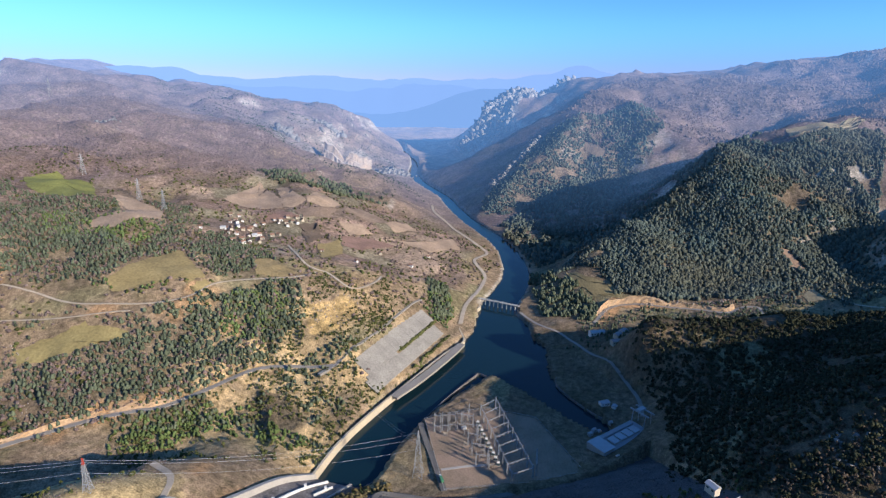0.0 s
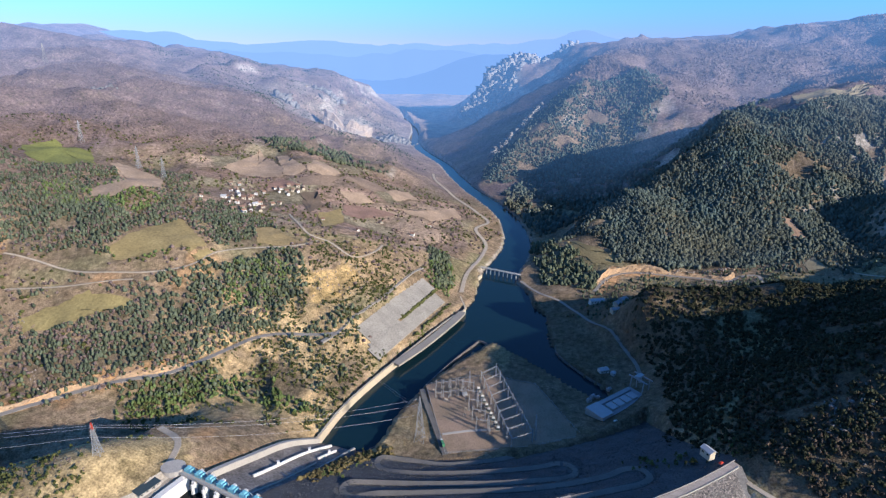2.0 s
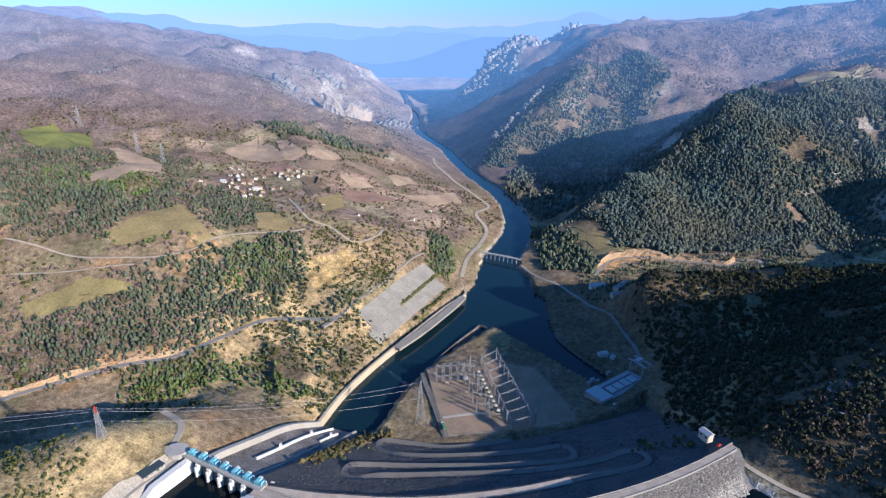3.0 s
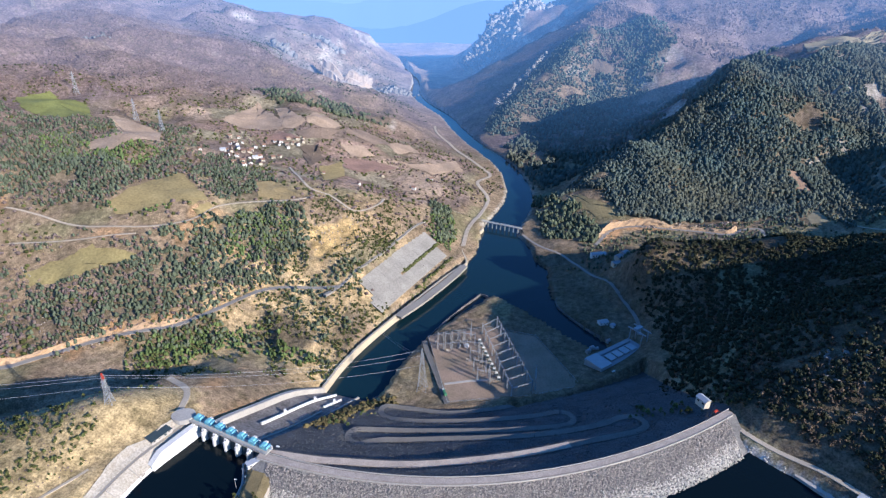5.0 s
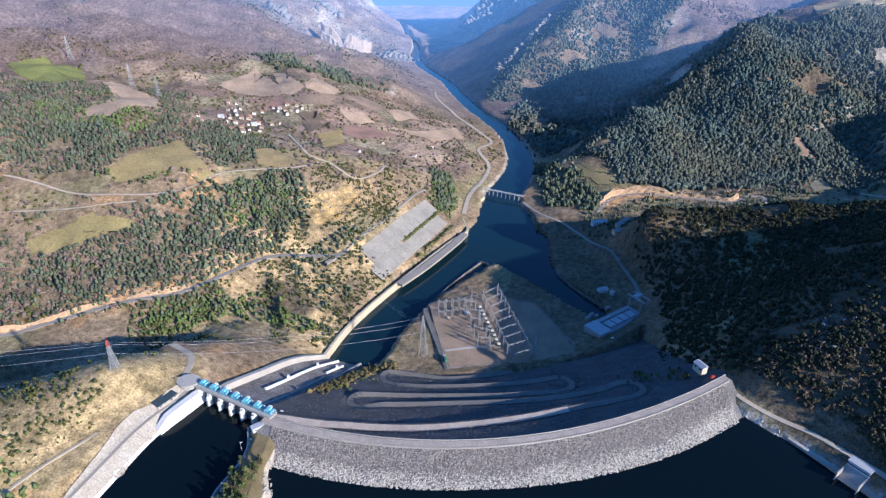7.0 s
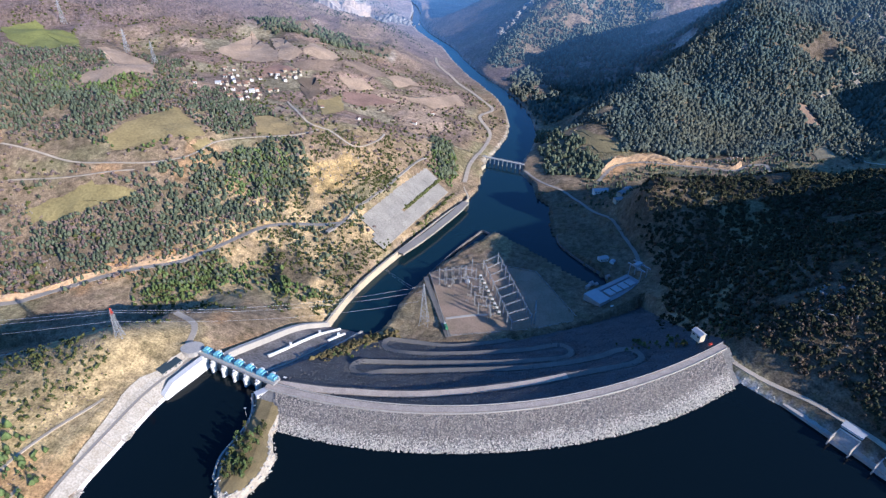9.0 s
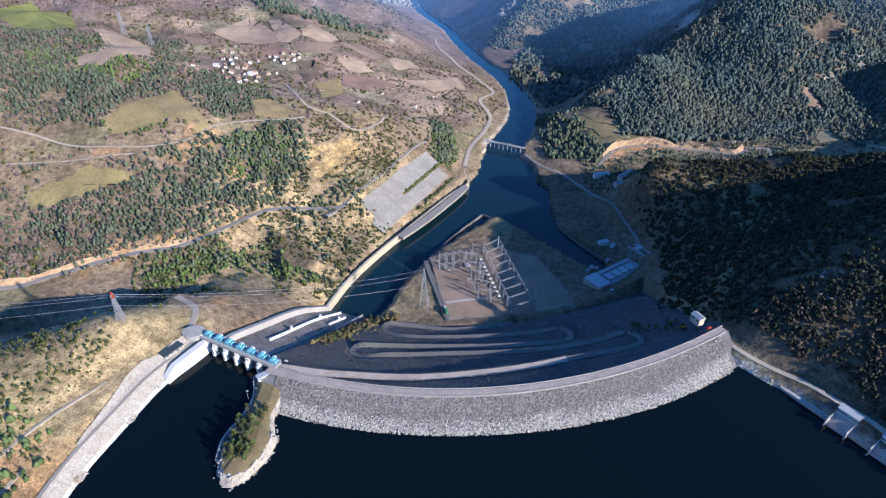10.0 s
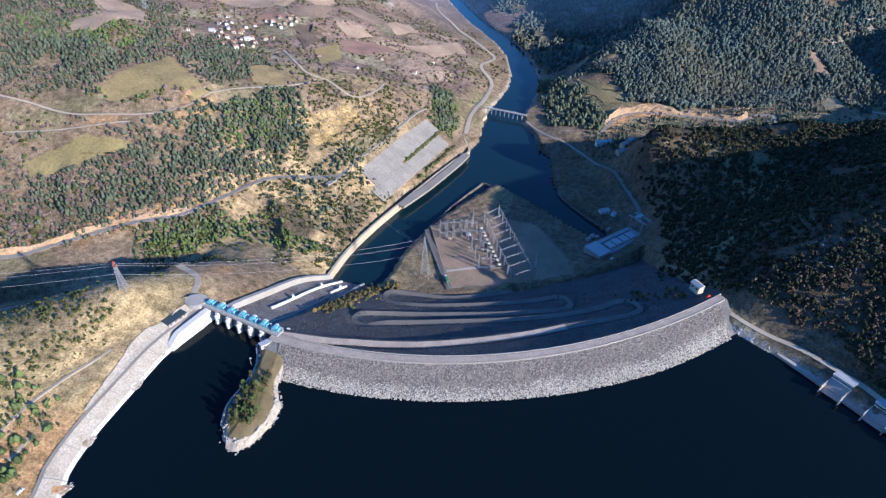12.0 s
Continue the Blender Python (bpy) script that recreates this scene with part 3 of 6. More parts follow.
def thing(name, m, label, category, group=""):
    ob = new(name)
    ob.matrix_world = m
    ob.empty_display_size = 2
    return tagged(ob, label, category, group)


def grid_mesh(name, gx, gy, gz, mat, smooth=True, cells=None):
    """A sheet over a grid; cells: which of its squares to keep."""
    ny, nx = gx.shape
    me = bpy.data.meshes.new(name)
    i = np.arange(ny * nx).reshape(ny, nx)
    f = np.stack([i[:-1, :-1], i[:-1, 1:], i[1:, 1:], i[1:, :-1]], -1).reshape(-1, 4)
    if cells is not None:
        f = f[cells.ravel()]
    me.from_pydata(np.stack([gx, gy, gz], -1).reshape(-1, 3).tolist(), [], f.tolist())
    me.materials.append(mat)
    if smooth:
        me.polygons.foreach_set("use_smooth", [True] * len(me.polygons))
    me.update()
    return me


def ribbon(line, width, thick=0.25):
    """A road or wall of even width along (x, y, z)."""
    line = np.array(line, float)
    d = np.gradient(line[:, :2], axis=0)
    d /= np.maximum(np.hypot(d[:, 0], d[:, 1]), 1e-6)[:, None]
    nrm = np.column_stack([-d[:, 1], d[:, 0]])
    w = np.broadcast_to(np.array(width, float), len(line))[:, None] / 2
    left, right = line[:, :2] + nrm * w, line[:, :2] - nrm * w
    n = len(line)
    verts = [(*left[i], line[i, 2]) for i in range(n)] + [(*right[i], line[i, 2]) for i in range(n)]
    verts += [(*left[i], line[i, 2] - thick) for i in range(n)] + [(*right[i], line[i, 2] - thick) for i in range(n)]
    faces = []
    for i in range(n - 1):
        faces += [(i, n + i, n + i + 1, i + 1), (2 * n + i, i, i + 1, 2 * n + i + 1), (n + i, 3 * n + i, 3 * n + i + 1, n + i + 1), (2 * n + i + 1, 3 * n + i + 1, 3 * n + i, 2 * n + i)]
    faces += [(0, 2 * n, 3 * n, n), (n - 1, 2 * n - 1, 4 * n - 1, 3 * n - 1)]
    return Shape().add(verts, faces)


def scatter_mesh(name, templates, places, sizes, mat, rng, squash=(0.8, 1.3), tilt=0.0):
    """One mesh of many turned and scaled copies of small templates."""
    verts, faces, k = [], [], 0
    pick = rng.randint(0, len(templates), len(places))
    for ti, (tv, tf) in enumerate(templates):
        sel = np.nonzero(pick == ti)[0]
        if not len(sel):
            continue
        a = rng.rand(len(sel)) * 2 * np.pi
        c, s = np.cos(a)[:, None], np.sin(a)[:, None]
        sx, sz = sizes[sel][:, None], (sizes[sel] * rng.uniform(*squash, len(sel)))[:, None]
        vx, vy, vz = tv[:, 0][None] * sx, tv[:, 1][None] * sx, tv[:, 2][None] * sz
        lean = rng.normal(0, tilt, (len(sel), 2)) if tilt else np.zeros((len(sel), 2))
        px = vx * c - vy * s + vz * lean[:, :1] + places[sel, 0][:, None]
        py = vx * s + vy * c + vz * lean[:, 1:] + places[sel, 1][:, None]
        pz = vz + places[sel, 2][:, None]
        verts.append(np.stack([px, py, pz], -1).reshape(-1, 3))
        off = k + np.arange(len(sel))[:, None, None] * len(tv)
        faces.append((tf[None] + off).reshape(-1, tf.shape[1]))
        k += len(sel) * len(tv)
    v, f = np.concatenate(verts).astype(np.float32), np.concatenate(faces).astype(np.int32)
    me = bpy.data.meshes.new(name)
    me.vertices.add(len(v))
    me.vertices.foreach_set("co", v.ravel())
    me.loops.add(f.size)
    me.loops.foreach_set("vertex_index", f.ravel())
    me.polygons.add(len(f))
    me.polygons.foreach_set("loop_start", np.arange(0, f.size, f.shape[1], dtype=np.int32))
    me.materials.append(mat)
    me.update(calc_edges=True)
    me.validate()
    return me


def crown_template(rng, sides, rings, top=1.0, jitter=0.22):
    """A lumpy crown on the ground, one unit high, as triangles."""
    v, f = [], []
    for z, r in rings:
        for i in range(sides):
            q = 2 * np.pi * (i + 0.4 * rng.rand()) / sides
            rr = r * (1 + rng.uniform(-jitter, jitter) * 1.5)
            v.append((rr * np.cos(q), rr * np.sin(q), z + rng.uniform(-0.06, 0.06)))
    for k in range(len(rings) - 1):
        for i in range(sides):
            a, b = k * sides + i, k * sides + (i + 1) % sides
            f += [(a, b, b + sides), (a, b + sides, a + sides)]
    v.append((rng.uniform(-0.05, 0.05), rng.uniform(-0.05, 0.05), top))
    k = (len(rings) - 1) * sides
    f += [(k + i, k + (i + 1) % sides, len(v) - 1) for i in range(sides)]
    return np.array(v), np.array(f)


def stone_template(rng):
    v = np.array([(x, y, z) for z in (-0.5, 0.5) for x, y in ((-0.5, -0.5), (0.5, -0.5), (0.5, 0.5), (-0.5, 0.5))], float)
    v *= rng.uniform(0.65, 1.2, (8, 1))
    v += rng.uniform(-0.12, 0.12, (8, 3))
    q = [(3, 2, 1, 0), (4, 5, 6, 7), (0, 1, 5, 4), (1, 2, 6, 5), (2, 3, 7, 6), (3, 0, 4, 7)]
    return v, np.array([t for a, b, c, d in q for t in ((a, b, c), (a, c, d))])

# ---------------------------------------------------------------- ground: building platforms, then the sheet itself
CREST_Z, DAM_WEST, DAM_EAST = 10.0, -122.0, 224.0
CHUTE_L = [(-177, 320, -3), (-173, 332, -6), (-159, 367, -22), (-143, 415, -47), (-124, 457, -77)]
CHUTE_R = [(-131, 300, -3), (-128, 312, -6), (-118, 339, -22), (-105, 385, -47), (-86, 446, -77)]
YARD = [(-18, 548), (1, 557), (57, 571), (111, 553), (145, 462), (86, 444), (5, 433)]
DAM_RAMP = [(-122, 289), (-95, 286), (-70, 286), (-15, 289), (50, 303), (98, 317)]
SWITCHBACK = [(98, 317), (128, 324), (152, 331), (165, 343), (161, 356), (148, 358), (130, 352), (84, 344), (7, 340), (-46, 333), (-66, 328), (-76, 337), (-71, 350),
              (-43, 356), (7, 359), (57, 359), (98, 362), (114, 371), (115, 384), (103, 392), (61, 389), (-14, 385), (-47, 392), (-58, 406), (-53, 419), (-27, 418), (8, 412), (54, 422), (104, 446), (139, 460)]


def dam_surface(x, y):
    v = y - dam_axis(x)
    return np.where(v < 0, CREST_Z + v / (2.45 + 0.55 * np.clip((x - 20) / 140, 0, 1)), np.where(v < 7, CREST_Z, CREST_Z - (v - 7) * 0.5))


chute_mid = smooth_line([tuple((np.array(a) + np.array(b)) / 2) for a, b in zip(CHUTE_L, CHUTE_R)], 5)
# The lined west shore is one even slope.
BANK = [(-181, 319), (-189, 300.6), (-196.6, 287.3), (-203.7, 271), (-209.6, 247.5), (-214.2, 228.4), (-218.4, 210.8), (-220.5, 194.6), (-221, 179.5), (-218, 165.5), (-214, 110)]
SHORE = [(-4, -5.0), (0, -0.6), (2.6, 1.6), (11, 7.2), (15, 7.8), (24, 13.5)]
bank = smooth_line([(*p, 0) for p in BANK], 6)
box = (X > -270) & (X < -170) & (Y > 95) & (Y < 330)
d, near = line_distance(X[box], Y[box], bank)
west = d * np.where(X[box] < near[:, 0], 1.0, -1.0)
even = np.interp(west, [p[0] for p in SHORE], [p[1] for p in SHORE]) - 0.7
blend = np.clip((40 - west) / 14, 0, 1) * (west > -4)
ZG[box] = ZG[box] * (1 - blend) + np.minimum(even, 30) * blend
box = (X > -240) & (X < 300) & (Y > 200) & (Y < 620)
xs, ys, zs = X[box], Y[box], ZG[box]
v = ys - dam_axis(xs)
foot = (xs > DAM_WEST + 2) & (xs < DAM_EAST - 4) & (v > -40) & (v < 158)
zs = np.where(foot, np.minimum(zs, dam_surface(xs, ys) - 4), zs)
d, near = line_distance(xs, ys, chute_mid)
zs = np.where(d < 25, np.minimum(zs, near[:, 2] - 3), zs)
zs = np.where(inside(xs, ys, YARD), -68.3, zs)
ZG[box] = zs

SLAB_TOP, SLAB_LOW = (np.array((-112, 640.0)), np.array((-36, 812.0))), (np.array((-66, 608.0)), np.array((12, 772.0)))
slab_dir = (SLAB_LOW[0] + SLAB_LOW[1] - SLAB_TOP[0] - SLAB_TOP[1]) / 2
down = ((X - SLAB_TOP[0][0]) * (SLAB_TOP[1] - SLAB_TOP[0])[1] - (Y - SLAB_TOP[0][1]) * (SLAB_TOP[1] - SLAB_TOP[0])[0]) / np.hypot(*(SLAB_TOP[1] - SLAB_TOP[0])) / 55.0
under = inside(X, Y, [tuple(SLAB_TOP[0] - 8), tuple(SLAB_TOP[1] + 6), tuple(SLAB_LOW[1] + 6), tuple(SLAB_LOW[0] - 6)])
ZG = np.where(under, -42.9 - 24 * np.clip(down, -0.1, 1.1), ZG)
cover = np.zeros((*X.shape, 3))
# FARM and PURPLE lean lilac-grey: winter growth plus some haze painted in.
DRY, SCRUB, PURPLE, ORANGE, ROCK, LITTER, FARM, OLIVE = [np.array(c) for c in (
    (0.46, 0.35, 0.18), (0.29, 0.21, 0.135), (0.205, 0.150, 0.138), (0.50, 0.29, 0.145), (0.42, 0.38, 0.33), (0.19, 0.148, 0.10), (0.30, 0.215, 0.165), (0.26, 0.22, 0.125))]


def lay(mask, colour):
    m = np.clip(mask, 0, 1)[..., None]
    cover[:] = cover * (1 - m) + colour * m


def soft_inside(poly, edge):
    n = fractal(X, Y, edge * 3, 3, 77) * edge * 0.7
    n2 = fractal(X + 500, Y, edge * 3, 3, 78) * edge * 0.7
    return sum(inside(X + n + a, Y + n2 + b, poly).astype(float) for a, b in ((0, 0), (edge / 3, 0), (-edge / 3, 0), (0, edge / 3), (0, -edge / 3))) / 5


patch = fractal(X, Y, 90, 4, 21)
lay(np.ones(X.shape), SCRUB)
lay((patch - 0.1) * 2.0, OLIVE)
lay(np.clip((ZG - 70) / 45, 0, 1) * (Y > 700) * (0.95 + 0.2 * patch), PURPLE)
# The haze-tinted leafless-wood tone spreads over land beyond about 1250 m.
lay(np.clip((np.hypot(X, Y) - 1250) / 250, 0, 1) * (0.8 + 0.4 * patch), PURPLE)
lay(((X < -180) & (Y < 420) & (ZG > 5)).astype(float) * (0.9 + 0.3 * patch), DRY)
lay(np.clip(1 - np.hypot((X + 200) / 190, (Y - 470) / 90), 0, 1) * 2 * (0.7 + patch), DRY)
lay(soft_inside([(-460, 1340), (-560, 1080), (-420, 900), (-250, 850), (-60, 900), (40, 1000), (70, 1240), (-80, 1400)], 30), FARM)
farm = soft_inside([(-460, 1340), (-560, 1080), (-420, 900), (-250, 850), (-60, 900), (40, 1000), (70, 1240), (-80, 1400)], 24)
plots = np.random.RandomState(4)
seeds = np.column_stack([plots.uniform(-560, 80, 70), plots.uniform(840, 1400, 70)])
wx, wy = X + 10 * fractal(X, Y, 50, 2, 91), Y + 10 * fractal(X, Y, 50, 2, 92)
d1, d2, cell = np.full(X.shape, 1e9), np.full(X.shape, 1e9), np.zeros(X.shape, int)
for i, (sx, sy) in enumerate(seeds):
    q = np.hypot((wx - sx) * 0.8, wy - sy)
    closer = q < d1
    d2 = np.where(closer, d1, np.minimum(d2, q))
    cell[closer] = i
    d1 = np.where(closer, q, d1)
tones = np.array([(0.36, 0.265, 0.195), (0.29, 0.20, 0.155), (0.26, 0.225, 0.15), (0.23, 0.17, 0.14), (0.34, 0.235, 0.18), (0.30, 0.255, 0.175)])
tone = tones[plots.randint(0, 6, 70)][cell]
hedge = np.clip(1 - (d2 - d1) / 9, 0, 1)[..., None]
tone = tone * (1 - hedge * 0.6) + np.array((0.10, 0.085, 0.05)) * hedge * 0.6
m3 = np.clip(farm * 0.9, 0, 1)[..., None]
cover[:] = cover * (1 - m3) + tone * m3
# Litter at 0.55: the east slope's shade is painted into the cover.
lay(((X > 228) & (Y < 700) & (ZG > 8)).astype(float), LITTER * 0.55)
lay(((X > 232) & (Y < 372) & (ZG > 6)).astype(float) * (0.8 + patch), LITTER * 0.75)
for name, poly in WOODS.items():
    lay(soft_inside(poly, 14) * (0.75 + 0.3 * patch), LITTER)
for name, poly in BARE.items():
    lay(soft_inside(poly, 10) * (0.9 + 0.5 * patch), ORANGE if name != "yellow_scarp" else np.array((0.74, 0.50, 0.21)))
lay(np.clip((fractal(X, Y, 55, 4, 41) - 0.7) * 3, 0, 0.6) * (Y < 720) * (X < 150), ORANGE * 0.9)
scarred = np.clip(1.5 - np.hypot((X + 170) / 130, (Y - 600) / 200), 0, 1) * np.clip(0.25 + 1.6 * fractal(X, Y, 48, 3, 71), 0, 1)
lay(scarred * 0.9 * ~inside(X, Y, BARE["yellow_scarp"]), np.array((0.57, 0.405, 0.215)))
lay(np.clip(1.3 - np.hypot((X + 400) / 330, (Y - 2330) / 300), 0, 1) * (0.3 + 0.6 * patch), ROCK * 0.8)
lay(np.clip((Y - 2900) / 300, 0, 1) * (ZG < 60) * 0.8, FARM)
steepness = np.hypot(np.gradient(ZG, axis=0) / np.gradient(GY)[:, None], np.gradient(ZG, axis=1) / np.gradient(GX)[None])
lay(np.clip((steepness - 0.85) * 3, 0, 0.7) * (Y > 900) * (Y < 3200), ROCK)
lay(((ZG < 3) & (ZG > -30) & (Y < 330)).astype(float), ROCK * 1.2)
lay(((X < -215) & (X > -262) & (Y < 222) & (ZG > 2)).astype(float) * (0.25 + patch), ORANGE * 0.75)
lay(np.clip((-76.5 - ZG) / 2, 0, 1) * (Y > 420), ROCK * 0.7)
# Darker brown ground between the yard and the east bank.
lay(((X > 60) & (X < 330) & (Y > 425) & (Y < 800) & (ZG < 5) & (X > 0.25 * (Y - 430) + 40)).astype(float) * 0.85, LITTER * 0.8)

# Cells beyond FAR_OFF take the ground copy with haze painted as emission.
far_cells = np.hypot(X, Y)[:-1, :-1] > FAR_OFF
for name, cells, mat, label in (("ground", ~far_cells, M_GROUND, "brown winter hillsides with dry grass and bare soil"), ("backdrop_hills", far_cells, haze_copy(M_GROUND), "hazy lilac-brown mountains down the valley")):
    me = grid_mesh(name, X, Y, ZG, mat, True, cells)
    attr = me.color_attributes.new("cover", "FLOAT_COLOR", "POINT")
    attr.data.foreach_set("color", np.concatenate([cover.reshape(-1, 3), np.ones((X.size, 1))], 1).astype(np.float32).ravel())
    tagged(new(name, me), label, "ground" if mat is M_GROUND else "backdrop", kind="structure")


def sheet(name, pts, z, mat, label):
    me = bpy.data.meshes.new(name)
    me.from_pydata([(x, y, z) for x, y in pts], [], [list(range(len(pts)))])
    me.materials.append(mat)
    return tagged(new(name, me), label, "water", kind="structure")


axis_pts = [(x, float(dam_axis(x)) + 3) for x in np.linspace(DAM_WEST, DAM_EAST, 24)]
sheet("lake", [(-900, -1150), (-420, -300), (-280, 120), (-262, 300), (-184, 326)] + axis_pts + [(270, 300), (420, 120), (800, -200), (900, -1150)], LAKE_Z, M_LAKE, "calm dark navy reservoir water behind the dam")
sheet("river", [(-150, 440), (-80, 430), (40, 520), (220, 520), (300, 700), (330, 1000), (360, 1400), (300, 3850), (-900, 3850), (-420, 2400), (-260, 1600), (-60, 1000), (-30, 800)], RIVER_Z, M_RIVER, "dark blue river winding down the valley")
sheet("stream", [(-760, 360), (-560, 366), (-447, 384), (-372, 404), (-293, 436), (-262, 470), (-236, 510), (-225, 534), (-254, 522), (-300, 503), (-352, 486), (-412, 463), (-470, 447), (-560, 440), (-760, 430)], -63.6, M_LAKE, "dark shaded stream in a ravine")

# Far ranges: curved shells whose blue glow paints the haze.
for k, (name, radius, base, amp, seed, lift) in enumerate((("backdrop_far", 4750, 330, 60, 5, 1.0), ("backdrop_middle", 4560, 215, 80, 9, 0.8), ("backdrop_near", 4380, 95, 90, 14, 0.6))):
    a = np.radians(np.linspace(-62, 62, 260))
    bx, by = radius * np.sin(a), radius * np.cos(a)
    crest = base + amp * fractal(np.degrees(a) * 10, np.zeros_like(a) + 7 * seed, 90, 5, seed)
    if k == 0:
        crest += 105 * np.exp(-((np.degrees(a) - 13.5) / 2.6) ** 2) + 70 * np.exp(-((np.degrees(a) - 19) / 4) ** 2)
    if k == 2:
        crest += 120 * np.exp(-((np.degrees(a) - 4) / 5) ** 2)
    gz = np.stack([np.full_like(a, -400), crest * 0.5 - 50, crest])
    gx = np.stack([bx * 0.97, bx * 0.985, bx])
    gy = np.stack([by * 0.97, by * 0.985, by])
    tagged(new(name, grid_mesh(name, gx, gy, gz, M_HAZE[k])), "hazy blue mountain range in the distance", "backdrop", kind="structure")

# Roads and fields on the ground.
for name, line in ROAD_LINES.items():
    line = line.copy()
    lift = 0.45 if line[:, 1].max() < 900 else 0.9
    line[:, 2] += lift
    mat = M_ASPHALT if name in ("ravine_road", "bank_road", "side_valley_road") else M_ROAD
    tagged(new("road", ribbon(line, ROAD_WIDTH[name], 0.6).mesh("road", mat)), "pale narrow " + ("worn asphalt road" if mat is M_ASPHALT else "dirt road") + " winding across the slope", "road", kind="structure")

FIELD_COLOURS = {"green": (0.24, 0.25, 0.08), "olive": (0.37, 0.285, 0.13), "lower": (0.37, 0.295, 0.125), "fork": (0.38, 0.285, 0.14), "tan": (0.50, 0.36, 0.25), "red": (0.32, 0.20, 0.155),
                 "plough": (0.31, 0.225, 0.165), "dark": (0.19, 0.14, 0.10), "clearing": (0.30, 0.24, 0.12), "high": (0.34, 0.29, 0.19), "slope": (0.32, 0.24, 0.17), "bare": (0.36, 0.24, 0.17), "hay": (0.38, 0.32, 0.20)}
field_mats = {k: material(k + "_field", c, vary=0.26, scale=0.035, fine=0.3, bump=0.4, tint=tuple(q * 0.68 for q in c)) for k, c in FIELD_COLOURS.items()}
for name, poly in FIELDS.items():
    key = name.split("_")[0]
    edge = dense([(*p, 0) for p in poly + poly[:1]], 7)[:-1, :2]
    edge = edge + np.random.RandomState(len(name)).normal(0, 1.3, edge.shape)
    centre = edge.mean(0)
    n = len(edge)
    verts, faces = [], []
    lift = 0.55 if centre[1] < 900 else 1.1
    for s in (1.0, 0.86, 0.7, 0.52, 0.34, 0.16):
        p = centre + (edge - centre) * s
        z = ground_z(p[:, 0], p[:, 1]) + lift
        verts += [tuple(q) for q in np.column_stack([p, z])]
    verts.append((*centre, float(ground_z(*centre)) + lift))
    for r in range(5):
        faces += [(r * n + i, r * n + (i + 1) % n, (r + 1) * n + (i + 1) % n, (r + 1) * n + i) for i in range(n)]
    faces += [(5 * n + i, 5 * n + (i + 1) % n, 6 * n) for i in range(n)]
    word = {"green": "yellow-green meadow", "olive": "olive dry meadow", "lower": "olive dry meadow", "fork": "olive dry meadow", "tan": "tan stubble field", "red": "reddish ploughed field", "plough": "brown ploughed field", "dark": "dark fallow field"}.get(key, "bare tan clearing")
    tagged(new("field", Shape().add(verts, faces).mesh("field", haze_copy(field_mats[key]) if np.hypot(*centre) > FAR_OFF else field_mats[key], True)), word + " on the hillside", "field", kind="structure")
yard_top = Shape().add([(x, y, -67.9) for x, y in YARD] + [(x, y, -69.5) for x, y in YARD],
                       [tuple(range(len(YARD)))[::-1]] + [(i, (i + 1) % len(YARD), len(YARD) + (i + 1) % len(YARD), len(YARD) + i) for i in range(len(YARD))])
tagged(new("yard_pavement", yard_top.mesh("yard_pavement", M_GRAVEL)), "brown gravel pad of the switchyard", "pavement", kind="structure")

# Cut banks above the roads.
def cut_bank(line, height, first, last, label):
    line = line[first:last]
    d = np.gradient(line[:, :2], axis=0)
    d /= np.hypot(d[:, 0], d[:, 1])[:, None]
    nrm = np.column_stack([-d[:, 1], d[:, 0]])
    uphill = ground_z(*(line[:, :2] + nrm * 16).T).mean() > ground_z(*(line[:, :2] - nrm * 16).T).mean()
    nrm = nrm if uphill else -nrm
    r = np.random.RandomState(len(line))
    n = len(line)
    wave = 0.75 + 0.5 * fractal(line[:, 0], line[:, 1], 30, 3, 17)
    verts = []
    for off, up, rough in ((3.2, 0.0, 0.2), (5.0, 0.35, 0.8), (6.2, 0.7, 0.9), (8.0, 1.0, 0.8), (13.0, 1.05, 0.5)):
        p = line[:, :2] + nrm * (off + r.normal(0, rough, n))[:, None]
        z = line[:, 2] + up * height * wave + r.normal(0, 0.3, n)
        if off > 8.5:
            z = ground_z(p[:, 0], p[:, 1]) - 0.3
        verts += [tuple(q) for q in np.column_stack([p, z])]
    tagged(new("cut_bank", Shape().add(verts, [(k * n + i, k * n + i + 1, (k + 1) * n + i + 1, (k + 1) * n + i) for k in range(4) for i in range(n - 1)]).mesh("cut_bank", M_CUT)), label, "bank", kind="structure")


cut_bank(ROAD_LINES["side_valley_road"], 11, 4, 44, "bare orange earth bank above the road")
cut_bank(ROAD_LINES["ravine_road"], 6.5, 2, 48, "bare orange earth bank above the road")

# ---------------------------------------------------------------- dam
dam = thing("dam", Matrix(), "curved rockfill dam with pale stone upstream face", "dam")


def road_heights(pts, lift=0.0):
    line = smooth_line([(*p, 0) for p in pts], 4)
    z = dam_surface(line[:, 0], line[:, 1])
    for _ in range(4):
        z = np.convolve(np.pad(z, 3, mode="edge"), np.ones(7) / 7, "valid")
    line[:, 2] = z + lift
    return line


ramp_line, back_line = road_heights(DAM_RAMP), road_heights(SWITCHBACK)
u, w = np.meshgrid(np.linspace(0, 1, 180), np.concatenate([np.arange(-36, 0, 3.0), np.arange(0, 172, 2.0)]))


def chute_side(y):
    """The chute's east wall: the dam's rockfill ends there."""
    return np.interp(y, [p[1] for p in CHUTE_R], [p[0] for p in CHUTE_R]) + 1.2


